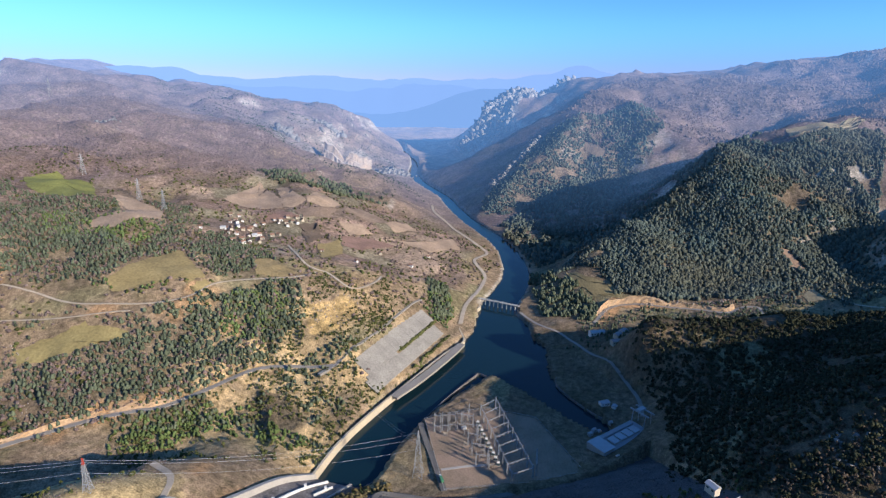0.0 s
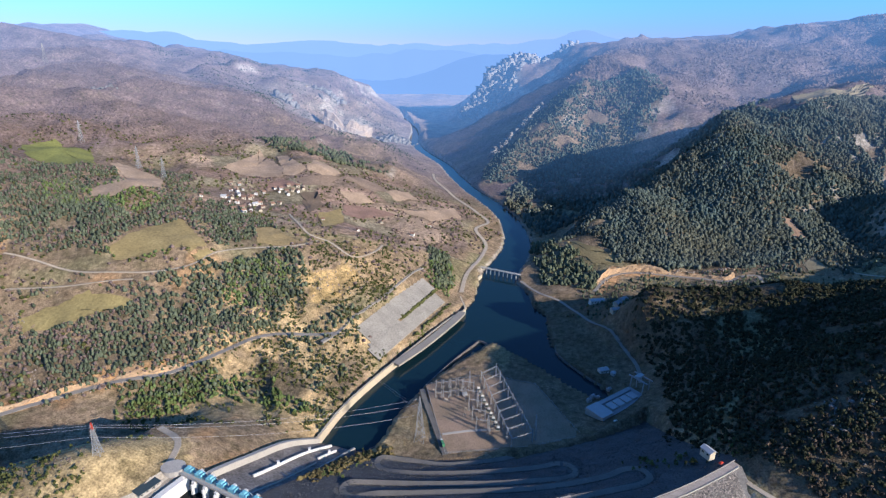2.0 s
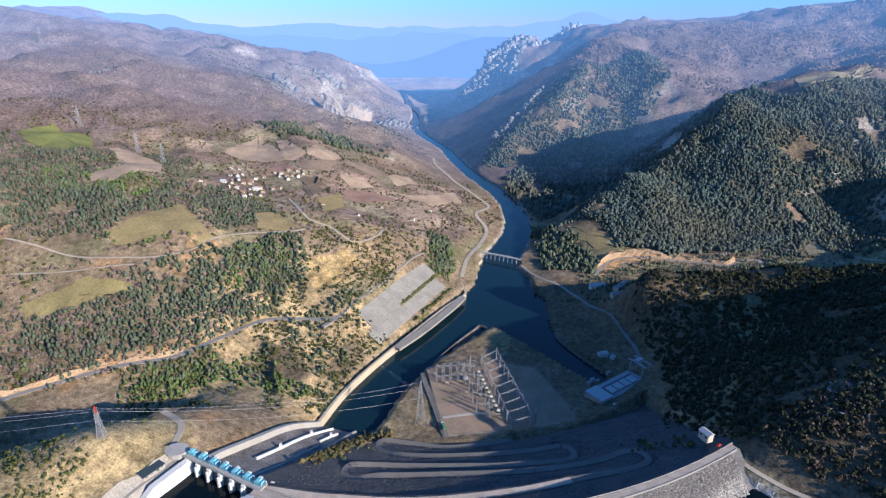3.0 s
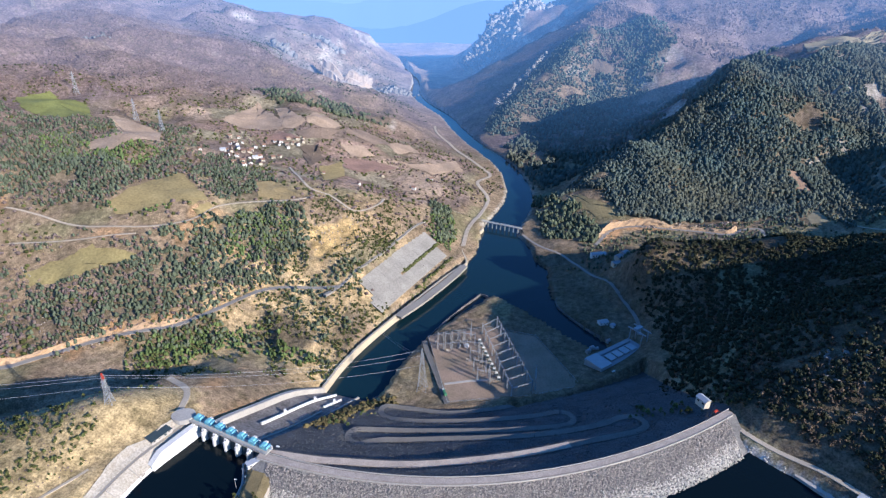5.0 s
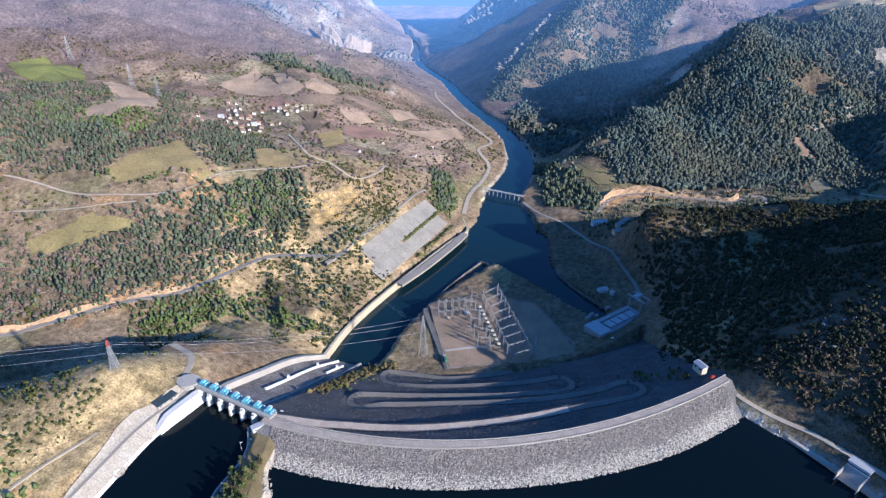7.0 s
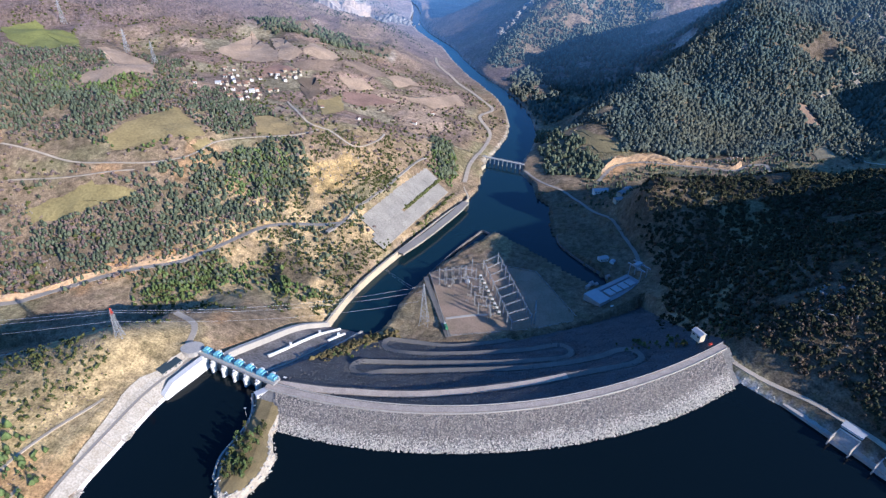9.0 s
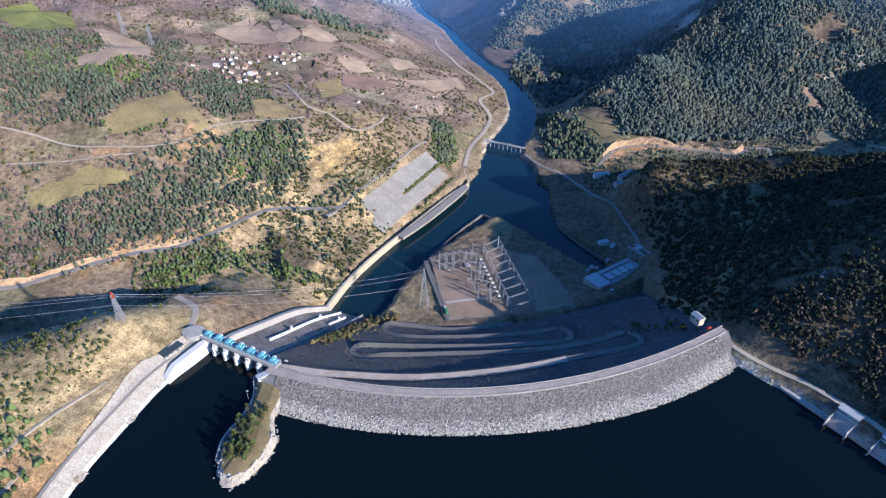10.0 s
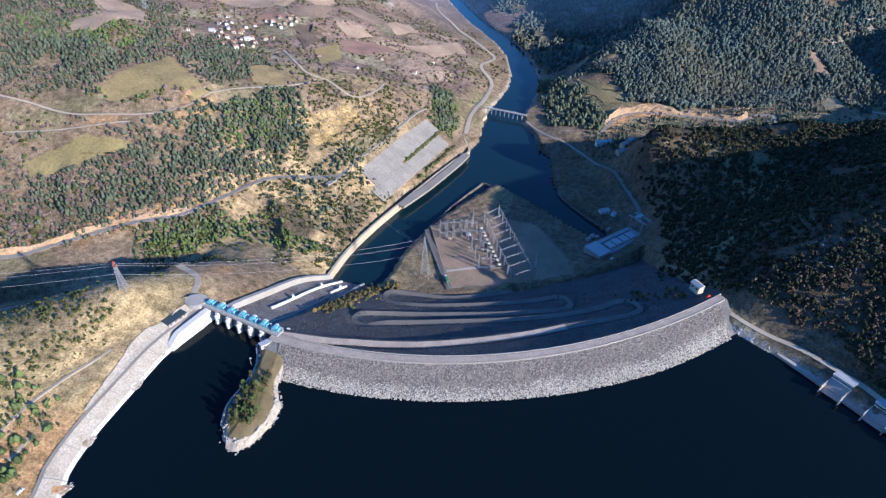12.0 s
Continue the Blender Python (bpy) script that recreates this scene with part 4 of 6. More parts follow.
west_end = np.where(w < 14, DAM_WEST - 8, np.maximum(DAM_WEST - 8, chute_side(dam_axis(-112.0) + w)))
u = west_end + (DAM_EAST + 5 - west_end) * u
dx, dy = u, dam_axis(u) + w
dz = dam_surface(dx, dy)
for line, half in ((ramp_line, 5.0), (back_line, 3.6)):
    d, near = line_distance(dx, dy, line)
    blend = np.clip((half + 3.5 - d) / 3.5, 0, 1) * (w > 8)
    dz = dz * (1 - blend) + near[..., 2] * blend
dz = dz + (w > 8) * 0.35 * fractal(dx, dy, 9, 2, 61)
cut = 12
ob = new("downstream_face", grid_mesh("downstream_face", dx[cut + 3:], dy[cut + 3:], dz[cut + 3:], M_ROCK_SHADED))
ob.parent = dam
tagged(ob, "rockfill slope with terraces, coloured darker as the shaded side")
ob = new("upstream_face", grid_mesh("upstream_face", dx[:cut + 1], dy[:cut + 1], dz[:cut + 1] - 0.4, M_ROCKFILL))
ob.parent = dam
crest_x = np.linspace(DAM_WEST - 6, DAM_EAST + 2, 120)
crest_line = np.column_stack([crest_x, dam_axis(crest_x) + 3.4, np.full(120, CREST_Z + 0.35)])
part("crest_road", ribbon(crest_line, 5.0, 2.0), M_DAM_ROAD, dam, "pale gravel crest road")
for side, off in (("parapet", -0.2), ("kerb", 6.9)):
    c = crest_line.copy()
    c[:, 1] += off - 3.4
    c[:, 2] = CREST_Z + (0.75 if off < 0 else 0.6)
    part(side, ribbon(c, 0.5, 1.6), M_CONCRETE, dam)
ramp_line[:, 2] += 0.6
back_line[:, 2] += 0.5
part("berm_road", ribbon(ramp_line, 5.8, 0.8), M_DAM_ROAD, dam, "pale dirt ramp below the crest")
part("service_road", ribbon(back_line, 5.4, 0.8), M_BERM, dam, "grey switchback gravel road")

rng = np.random.RandomState(7)
stones = [stone_template(rng) for _ in range(8)]


def face_points(n, lo, hi):
    x = rng.uniform(DAM_WEST + 2, DAM_EAST - 3, n)
    t = rng.uniform(lo, hi, n)
    y = dam_axis(x) + t
    return np.column_stack([x, y, dam_surface(x, y) + 0.05])


upper, lower = face_points(19000, -22, -0.6), face_points(15000, -31, -14)
edge_z = 3.5 + 0.8 * fractal(lower[:, 0], lower[:, 1], 25, 2, 3) + rng.normal(0, 0.7, len(lower))
lower = lower[lower[:, 2] < edge_z]
upper = upper[upper[:, 2] > 2.8 + rng.normal(0, 0.8, len(upper))]
for name, pts, mat, label in (("riprap", upper, M_STONE, "grey-brown riprap stones"), ("waterline_riprap", lower, M_STONE_PALE, "bleached white stones along the waterline")):
    ob = new(name, scatter_mesh(name, stones, pts, 0.32 + 0.6 * rng.rand(len(pts)) ** 2.2, mat, rng, (0.45, 0.8), 0.25))
    ob.parent = dam
    tagged(ob, label, kind="stuff")
n = 14000
x = rng.uniform(DAM_WEST + 5, DAM_EAST - 6, n)
y = dam_axis(x) + rng.uniform(9, 150, n)
d1, _ = line_distance(x, y, ramp_line)
d2, _ = line_distance(x, y, back_line)
ok = (d1 > 5.5) & (d2 > 4) & (x > chute_side(y) + 2)
pts = np.column_stack([x, y, dam_surface(x, y) + 0.1])[ok]
ob = new("rockfill", scatter_mesh("rockfill", stones, pts, rng.uniform(0.35, 0.8, len(pts)), M_STONE_SHADED, rng, (0.4, 0.7), 0.2))
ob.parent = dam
tagged(ob, "loose rockfill stones, coloured darker as the shaded side", kind="stuff")
one_stone = []
for tv, tf in stones:
    one_stone.append(Shape().add(tv, [tuple(f) for f in tf]).mesh("stone", M_STONE_PALE))
for i in range(280):
    x = -95 + 300 * (i + rng.rand()) / 280
    y = float(dam_axis(x)) - rng.uniform(20, 25) * (1 + 0.22 * min(1, max(0, (x - 20) / 140)))
    ob = new("stone", one_stone[i % 8])
    ob.parent = dam
    s = rng.uniform(0.55, 1.05)
    ob.matrix_local = Matrix.LocRotScale((x, y, float(dam_surface(x, y)) + 0.3), Euler((rng.rand(), rng.rand(), rng.rand() * 6)), (s, s * 1.1, s * 0.8))

# ---------------------------------------------------------------- islet beside the dam
ISLET = [(-139, 284), (-133, 268), (-135, 250), (-142, 230), (-141, 212), (-133, 198), (-121, 201), (-111, 217), (-109, 231), (-115, 248), (-112, 262), (-110, 280), (-122, 292)]
islet = thing("islet", Matrix(), "wooded rocky spit with a pale stone shore", "islet")
edge = smooth_line([(*p, 0) for p in ISLET + ISLET[:1]], 3)[:-1, :2]
edge += rng.normal(0, 0.35, edge.shape)
centre = np.array((-125.0, 240.0))
spine = np.column_stack([np.clip(edge[:, 0], -129, -121), np.clip(edge[:, 1], 215, 280)])
n = len(edge)


def islet_ring(k, z, bump):
    p = spine + (edge - spine) * k
    return [(*q, z + bump * r) for q, r in zip(p, rng.uniform(-1, 1, n))]


rings = [islet_ring(1.35, -7, 0), islet_ring(1.02, 0.0, 0.2), islet_ring(0.86, 2.4, 0.7), islet_ring(0.72, 4.6, 0.5), islet_ring(0.45, 6.0, 0.5), islet_ring(0.05, 6.6, 0.3)]


def rings_shape(rs):
    return Shape().add([p for r in rs for p in r], [(k * n + i, k * n + (i + 1) % n, (k + 1) * n + (i + 1) % n, (k + 1) * n + i) for k in range(len(rs) - 1) for i in range(n)])


part("shore", rings_shape(rings[:4]), M_SHORE, islet, "pale bare rock shore")
ring = np.array([p for r in rings[1:4] for p in r])
ring = ring[rng.randint(0, len(ring), 420)] + rng.normal(0, 0.8, (420, 3)) * (1, 1, 0.1)
ob = new("shore_rubble", scatter_mesh("shore_rubble", stones, ring, rng.uniform(0.5, 1.4, 420), M_STONE_PALE, rng, (0.5, 0.8), 0.3))
ob.parent = islet
tagged(ob, "bleached loose stones", kind="stuff")
part("top", rings_shape(rings[3:]).add(rings[5], [tuple(range(n))]), material("islet_soil", (0.26, 0.20, 0.10), vary=0.3, scale=0.2, fine=1.5), islet, "brown dry grass", True)
west_edge = [(-139, 284), (-134, 266), (-136, 250), (-143, 230), (-142, 214)]
wl = smooth_line([(*p, 3.4) for p in west_edge], 4)
part("quay_wall", ribbon(wl, 1.2, 8), M_CONCRETE, islet, "grey concrete quay wall")
islet_hut = thing("hut", pose(-130.5, 280, 6.0, 0, 0, 38), "small white flat-roofed gate control hut", "hut")
part("wall", Shape().box((0, 0, 1.6), (8, 4, 3.6)), M_WHITE, islet_hut)
part("roof", Shape().box((0, 0, 3.6), (8.8, 4.8, 0.4)), M_ROOF_PALE, islet_hut)
part("door", Shape().box((1.5, -2.05, 1.1), (1.0, 0.12, 2.1)), M_GATE, islet_hut)
part("window", Shape().box((-2, -2.05, 1.8), (1.6, 0.12, 1.1)), M_GLASS, islet_hut)
post = thing("lamp_post", pose(-136.5, 263, 3.3), "slim steel lamp post on the quay", "lamp post")
part("pole", Shape().beam((0, 0, 0), (0, 0, 8), 0.3, 0.2, 6), M_STEEL, post)
part("lantern", Shape().box((0.5, 0, 8), (1.6, 0.5, 0.3)), M_WHITE, post)

# ---------------------------------------------------------------- spillway
spill = thing("spillway", pose(-154.5, 304, 0, 0, 0, -25.4), "gated concrete spillway bridge with cyan hoists", "spillway")
part("deck", Shape().box((0, 0, 10.6), (74, 7.5, 1.4)), M_CONCRETE, spill, "grey concrete bridge deck")
for sy in (-3.6, 3.6):
    rail = Shape().box((0, sy, 12.3), (74, 0.12, 0.12))
    rail.box((0, sy, 11.8), (74, 0.1, 0.1))
    for i in range(25):
        rail.box((-36 + 3 * i, sy, 11.8), (0.14, 0.14, 1.1))
    part("railing", rail, M_STEEL, spill, "steel railing")
for i in range(7):
    x = -33 + 66 * i / 6
    p = Shape().box((x, 0.5, 1), (2.6, 11, 18))
    p.box((x, -5.8, 0.2), (1.7, 2.2, 16.5), 0, 0.8).box((x, 9, -3), (2.6, 8, 12))
    part("pier", p, M_CONCRETE_PALE, spill, "white-painted concrete pier")
for i in range(6):
    x = -27.5 + 11 * i
    g = Shape()
    for k in range(6):
        q0, q1 = math.radians(-50 + 18 * k), math.radians(-50 + 18 * (k + 1))
        a, b = (-8 + 9 * math.cos(q0), 1 + 9 * math.sin(q0)), (-8 + 9 * math.cos(q1), 1 + 9 * math.sin(q1))
        g.add([(x - 4.1, -a[0] - 2, a[1]), (x + 4.1, -a[0] - 2, a[1]), (x + 4.1, -b[0] - 2, b[1]), (x - 4.1, -b[0] - 2, b[1])], [(0, 1, 2, 3)])
    g.box((x, -1.5, 3), (8.2, 0.6, 8))
    part("gate", g, M_GATE, spill, "dark steel gate")
for i in range(7):
    x = -32 + 64 * i / 6
    h = Shape().box((x, 1.2, 12.6), (5.4, 4.6, 2.6)).box((x, 1.2, 14.4), (4.2, 3.8, 1.2), 0, 0.65)
    hoist = part("hoist", h, M_CYAN, spill, "cyan painted gate hoist housing")
    part("frame", Shape().beam((x + 3.4, -1, 11.3), (x + 3.4, -1, 14.6), 0.4).beam((x + 3.4, 3.2, 11.3), (x + 3.4, 3.2, 14.6), 0.4).beam((x + 3.4, -1, 14.6), (x + 3.4, 3.2, 14.6), 0.4).beam((x + 3.4, 1.1, 12.6), (x + 6.4, 1.1, 12.6), 0.5), M_BLUE, hoist)

chute = thing("spillway_chute", Matrix(), "long curved stained concrete spillway chute", "spillway")
left, right = smooth_line(CHUTE_L, 6), smooth_line(CHUTE_R, 6)
t = np.linspace(0, 1, 40)
resample = lambda q: np.column_stack([np.interp(t, np.linspace(0, 1, len(q)), q[:, k]) for k in range(3)])
left, right = resample(left), resample(right)
s = np.linspace(0, 1, 13)[:, None, None]
floor = left[None] * (1 - s) + right[None] * s
part("floor", Shape().add(floor.reshape(-1, 3), [(j * 40 + i, j * 40 + i + 1, (j + 1) * 40 + i + 1, (j + 1) * 40 + i) for j in range(12) for i in range(39)]), M_CHUTE, chute, "dark streaked chute floor", True)
wall = left.copy()
wall[:, 2] += 6
part("side_wall", ribbon(wall, 4.0, 12), M_CONCRETE, chute, "pale concrete side wall")
wall = right.copy()
wall[:, 2] += 4
part("side_wall", ribbon(wall, 2.0, 10), M_CONCRETE, chute, "grey concrete side wall")
for k, (f, i0, i1) in enumerate(((0.42, 9, 39), (0.72, 27, 36))):
    wall = (left * (1 - f) + right * f)[i0:i1]
    wall[:, 2] += 2.6
    part("divider_wall", ribbon(wall, 1.3, 4), M_CONCRETE_PALE, chute, "white concrete divider wall")
    for j in (8, 20) if k == 0 else (5,):
        x, y, z = wall[min(j, len(wall) - 1)]
        part("pier", Shape().box((x, y, z + 0.6), (2.4, 2.4, 4), 20), M_CONCRETE_PALE, chute)
wall = (left * 0.22 + right * 0.78)[2:26]
wall[:, 2] += 1.0
part("divider_wall", ribbon(wall, 1.0, 2), M_CONCRETE, chute)

# Concrete lining of the west shore.
normal = np.gradient(bank[:, :2], axis=0)
normal = np.column_stack([normal[:, 1], -normal[:, 0]]) / np.hypot(normal[:, 0], normal[:, 1])[:, None]
lining = thing("shore_lining", Matrix(), "pale concrete lined lake shore", "embankment")
m = len(bank)


def lining_rows(offsets):
    out = []
    for off, z in offsets:
        p = bank[:, :2] + normal * off
        zz = np.full(m, z + 0.1)
        out += [tuple(q) for q in np.column_stack([p, zz])]
    return Shape().add(out, [(r * m + i, r * m + i + 1, (r + 1) * m + i + 1, (r + 1) * m + i) for r in range(len(offsets) - 1) for i in range(m - 1)])


side = 1.0 if normal[0, 0] < 0 else -1.0
normal = normal * side
part("lower_lining", lining_rows(SHORE[:3]), M_CONCRETE_PALE, lining, "bleached white concrete strip at the waterline")
part("upper_lining", lining_rows(SHORE[2:4]), M_LINING, lining, "grey concrete slope")
part("shore_road", lining_rows([(11.05, 7.3), (13.2, 7.6)]), M_ASPHALT, lining, "dark narrow track along the shore")
stop = int(np.argmin(np.abs(bank[:, 1] - 208)))
rough = 1 + 0.25 * fractal(bank[:stop, 0], bank[:stop, 1], 14, 3, 23)
narrow = np.clip((stop - np.arange(stop)) / 7, 0.15, 1) * rough
top_rows = []
for off, z in ((13.2, 7.7), (16.5, 9.0), (20.5, 11.6)):
    wide = 13.2 + (off - 13.2) * narrow
    top_rows += [(*q, 7.8 + (z - 7.7) * w) for q, w in zip(bank[:stop, :2] + normal[:stop] * wide[:, None], narrow)]
top = Shape().add(top_rows, [(r * stop + i, r * stop + i + 1, (r + 1) * stop + i + 1, (r + 1) * stop + i) for r in range(2) for i in range(stop - 1)])
part("top_lining", top, M_LINING, lining, "weathered grey slope above the track")
wing_top = [(-178, 321), (-182, 314), (-189, 300.6), (-196.6, 287.3), (-200.5, 279)]
wing_z = (9.4, 9.4, 9.4, 8.6, 3.4)
wing = [(x - 0.8, y + 0.5, z) for (x, y), z in zip(wing_top, wing_z)] + [(x + 1.2, y - 0.8, -1.5) for x, y in wing_top] + [(x - 5, y + 3, z) for (x, y), z in zip(wing_top, wing_z)]
part("wing_wall", Shape().add(wing, [(i, i + 1, 6 + i, 5 + i) for i in range(4)] + [(10 + i, 11 + i, 1 + i, i) for i in range(4)]), M_CONCRETE_PALE, lining, "white concrete wing wall beside the gates")
for k in range(4, m - 3, 3):
    a = (*(bank[k, :2] + normal[k] * 0.5), 0.6)
    b = (*(bank[k, :2] + normal[k] * 10.5), 7.4)
    part("joint_rib", Shape().beam(a, b, 0.5), M_CONCRETE, lining)

# River walls.
tagged(new("river_wall", ribbon(smooth_line([(-126, 452, -69.5), (-124, 459, -69.5), (-109, 507, -70), (-84, 560, -70.5), (-44, 631, -71), (7, 718, -71), (31, 750, -71), (34, 768, -71.5), (28, 815, -72), (50, 860, -73), (68, 899, -73)], 8), 2.6, 14).mesh("river_wall", M_CONCRETE_WARM)), "sandy concrete retaining wall along the river", "wall", kind="structure")
tagged(new("river_wall", ribbon(smooth_line([(-72, 448, -76.6), (-56, 466, -76.6), (-32, 533, -76.6), (1, 596, -76.6), (44, 660, -76.6), (56, 668, -76.6), (84, 633, -76.6), (123, 586, -76.6), (150, 537, -76.6)], 8), 0.9, 7).mesh("river_wall", M_CHUTE)), "low grey quay wall round the switchyard spit", "wall", kind="structure")
tagged(new("river_wall", ribbon(smooth_line([(175, 690, -76.8), (154, 655, -76.8), (160, 624, -76.8), (185, 580, -76.8), (205, 556, -75)], 8), 0.9, 7).mesh("river_wall", M_CHUTE)), "low grey quay wall on the far bank", "wall", kind="structure")

# Slope slabs above the river.
slabs = thing("slope_protection", Matrix(), "two strips of grey concrete slope slabs", "slope slabs")
(top_a, top_b), (low_a, low_b) = SLAB_TOP, SLAB_LOW
for s0, s1, r0, r1 in ((0.0, 0.48, -0.02, 1.0), (0.4815, 0.5585, -0.06, 0.36), (0.56, 0.90, -0.1, 0.95)):
    for i in range(13):
        for j in range(2):
            a0, a1 = r0 + (r1 - r0) * i / 13 + 0.0004, r0 + (r1 - r0) * (i + 1) / 13 - 0.0004
            b0, b1 = s0 + (s1 - s0) * j / 2 + 0.001, s0 + (s1 - s0) * (j + 1) / 2 - 0.001
            pts = []
            for a, b in ((a0, b0), (a1, b0), (a1, b1), (a0, b1)):
                p = (top_a * (1 - a) + top_b * a) * (1 - b) + (low_a * (1 - a) + low_b * a) * b
                pts.append((*p, -42 - 24 * float(((p[0] - top_a[0]) * (top_b - top_a)[1] - (p[1] - top_a[1]) * (top_b - top_a)[0]) / np.hypot(*(top_b - top_a)) / 55.0)))
            part("slab", Shape().add(pts + [(x, y, z - 1.5) for x, y, z in pts], [(0, 1, 2, 3)[::-1], (0, 1, 5, 4), (1, 2, 6, 5), (2, 3, 7, 6), (3, 0, 4, 7)]), M_SLAB, slabs)

track = smooth_line([(-150, 600, 0), (-118, 650, 0), (-80, 736, 0), (-44, 820, 0), (-30, 850, 0)], 6)
track[:, 2] = np.maximum(ground_z(track[:, 0], track[:, 1]), -42.5) + 0.7
tagged(new("road", ribbon(track, 5, 2.5).mesh("road", M_ASPHALT)), "grey gravel track along the top of the slope slabs", "road", kind="structure")
quay = smooth_line([(-58, 598, -69), (-26, 644, -69), (14, 712, -69), (30, 745, -69)], 6)
quay[:, 2] = np.maximum(ground_z(quay[:, 0], quay[:, 1]) + 0.5, -70.4)
tagged(new("road", ribbon(quay, 11, 3).mesh("road", M_ASPHALT)), "grey gravel quay between the slabs and the river wall", "road", kind="structure")

# ---------------------------------------------------------------- pylons, masts and cables
def lattice(shape, base_w, top_w, height, levels, w, z0=0.0):
    """Four tapering legs with rings and crossed braces."""
    def corner(k, i):
        z = z0 + height * k / levels
        r = (base_w + (top_w - base_w) * (k / levels) ** 0.8) / 2
        return Vector(((-r, r, r, -r)[i % 4], (-r, -r, r, r)[i % 4], z))
    for k in range(levels):
        for i in range(4):
            shape.beam(corner(k, i), corner(k + 1, i), w)
            shape.beam(corner(k, i), corner(k + 1, i + 1), w * 0.6)
            shape.beam(corner(k, i + 1), corner(k + 1, i), w * 0.6)
            shape.beam(corner(k + 1, i), corner(k + 1, i + 1), w * 0.6)
    return shape


def pylon(m, height, label, red=False, w=0.34, arms=3, group="power line pylons"):
    ob = thing("pylon", m, label, "pylon", group)
    part("tower", lattice(Shape(), height * 0.19, height * 0.05, height * 0.8, 6, w), M_STEEL, ob)
    part("tower_top", lattice(Shape(), height * 0.05, 0.5, height * 0.2, 3, w, height * 0.8), M_RED if red else M_STEEL, ob, "red painted tip" if red else "")
    for i in range(arms):
        z, r = height * (0.70 + 0.1 * i), height * (0.15 - 0.025 * i)
        part("cross_arm", Shape().beam((-r, 0, z), (r, 0, z), w).beam((-r, 0, z), (0, 0, z + 1.6), w * 0.6).beam((r, 0, z), (0, 0, z + 1.6), w * 0.6), M_STEEL, ob)
        for sx in (-r, r):
            part("insulator", Shape().beam((sx, 0, z), (sx, 0, z - 1.8), 0.3, 0.3, 6), M_GLASS, ob)
    return ob


def on_ground(x, y, lift=0.0):
    return (x, y, float(ground_z(x, y)) + lift)


main_at = on_ground(-240, 310, -0.5)
pylon(pose(*main_at, 0, 0, 95), 27, "red-tipped steel lattice pylon on the grassy hill", True, 0.3)
mast_at = (-21, 456, -70.5)
pylon(pose(*mast_at, 0, 0, 80), 52, "tall grey steel lattice mast beside the switchyard", False, 0.34)
for x, y, h in ((-1330, 1913, 62), (-733, 1108, 44), (-581, 1028, 42), (-518, 993, 40)):
    pylon(pose(*on_ground(x, y, -0.5), 0, 0, 60), h, "slim grey lattice pylon on the brown slope", False, 0.36)


def cable(a, b, sag, label="thin sagging aluminium power cable", r=0.13):
    a, b = Vector(a), Vector(b)
    n, h = 24, r * 0.6
    side = (b - a).cross(Vector((0, 0, 1))).normalized() * h
    verts = []
    for i in range(n + 1):
        p = a.lerp(b, i / n) - Vector((0, 0, 4 * sag * (i / n) * (1 - i / n)))
        verts += [p + side, p + Vector((0, 0, h)), p - side, p - Vector((0, 0, h))]
    s = Shape().add(verts, [(4 * i + k, 4 * i + (k + 1) % 4, 4 * i + 4 + (k + 1) % 4, 4 * i + 4 + k) for i in range(n) for k in range(4)] + [(3, 2, 1, 0), (4 * n, 4 * n + 1, 4 * n + 2, 4 * n + 3)])
    ob = new("cable", s.mesh("cable", M_CABLE))
    return tagged(ob, label, "cable", "power cables")


for i, (z, off) in enumerate(((20.0, -3.8), (22.6, 3.2), (25.2, 2.4))):
    a = Vector(main_at) + Vector((0, off, z - 2))
    cable(a, Vector(mast_at) + Vector((0, off, 34 + 7 * i)), 9)
    cable(a, (-600, 225 + 4 * i, 78 + 8 * i), 9)
for i in range(2):
    cable(Vector(mast_at) + Vector((0, 0, 36 + 4 * i)), (-88, 566 + 3 * i, -62), 3)

# ---------------------------------------------------------------- switchyard
YZ = -67.9


def gantry(a, b, height, group="switchyard gantries"):
    a, b = Vector((*a, YZ)), Vector((*b, YZ))
    ob = thing("gantry", Matrix.Translation(a), "slim galvanised steel switchyard gantry", "gantry", group)
    d = b - a
    for p in (Vector((0, 0, 0)), d):
        part("post", lattice(Shape(), 1.5, 0.7, height + 2.5, 4, 0.22).mesh_shift(p), M_STEEL, ob)
    beam = Shape()
    up = Vector((0, 0, height))
    side = Vector((-d.y, d.x, 0)).normalized() * 0.45
    for q in (side, -side):
        beam.beam(up + q, up + d + q, 0.26)
    n = max(2, int(d.length / 3))
    for i in range(n):
        beam.beam(up + d * (i / n) + side * (1 if i % 2 else -1), up + d * ((i + 1) / n) - side * (1 if i % 2 else -1), 0.16)
    part("beam", beam, M_STEEL, ob)
    for i in range(1, 4):
        p = up + d * (i / 4)
        part("insulator", Shape().beam(p, p - Vector((0, 0, 2.2)), 0.35, 0.25, 6), M_CREAM, ob)
    return ob


def mesh_shift(self, p):
    self.v = [(x + p[0], y + p[1], z + p[2]) for x, y, z in self.v]
    return self


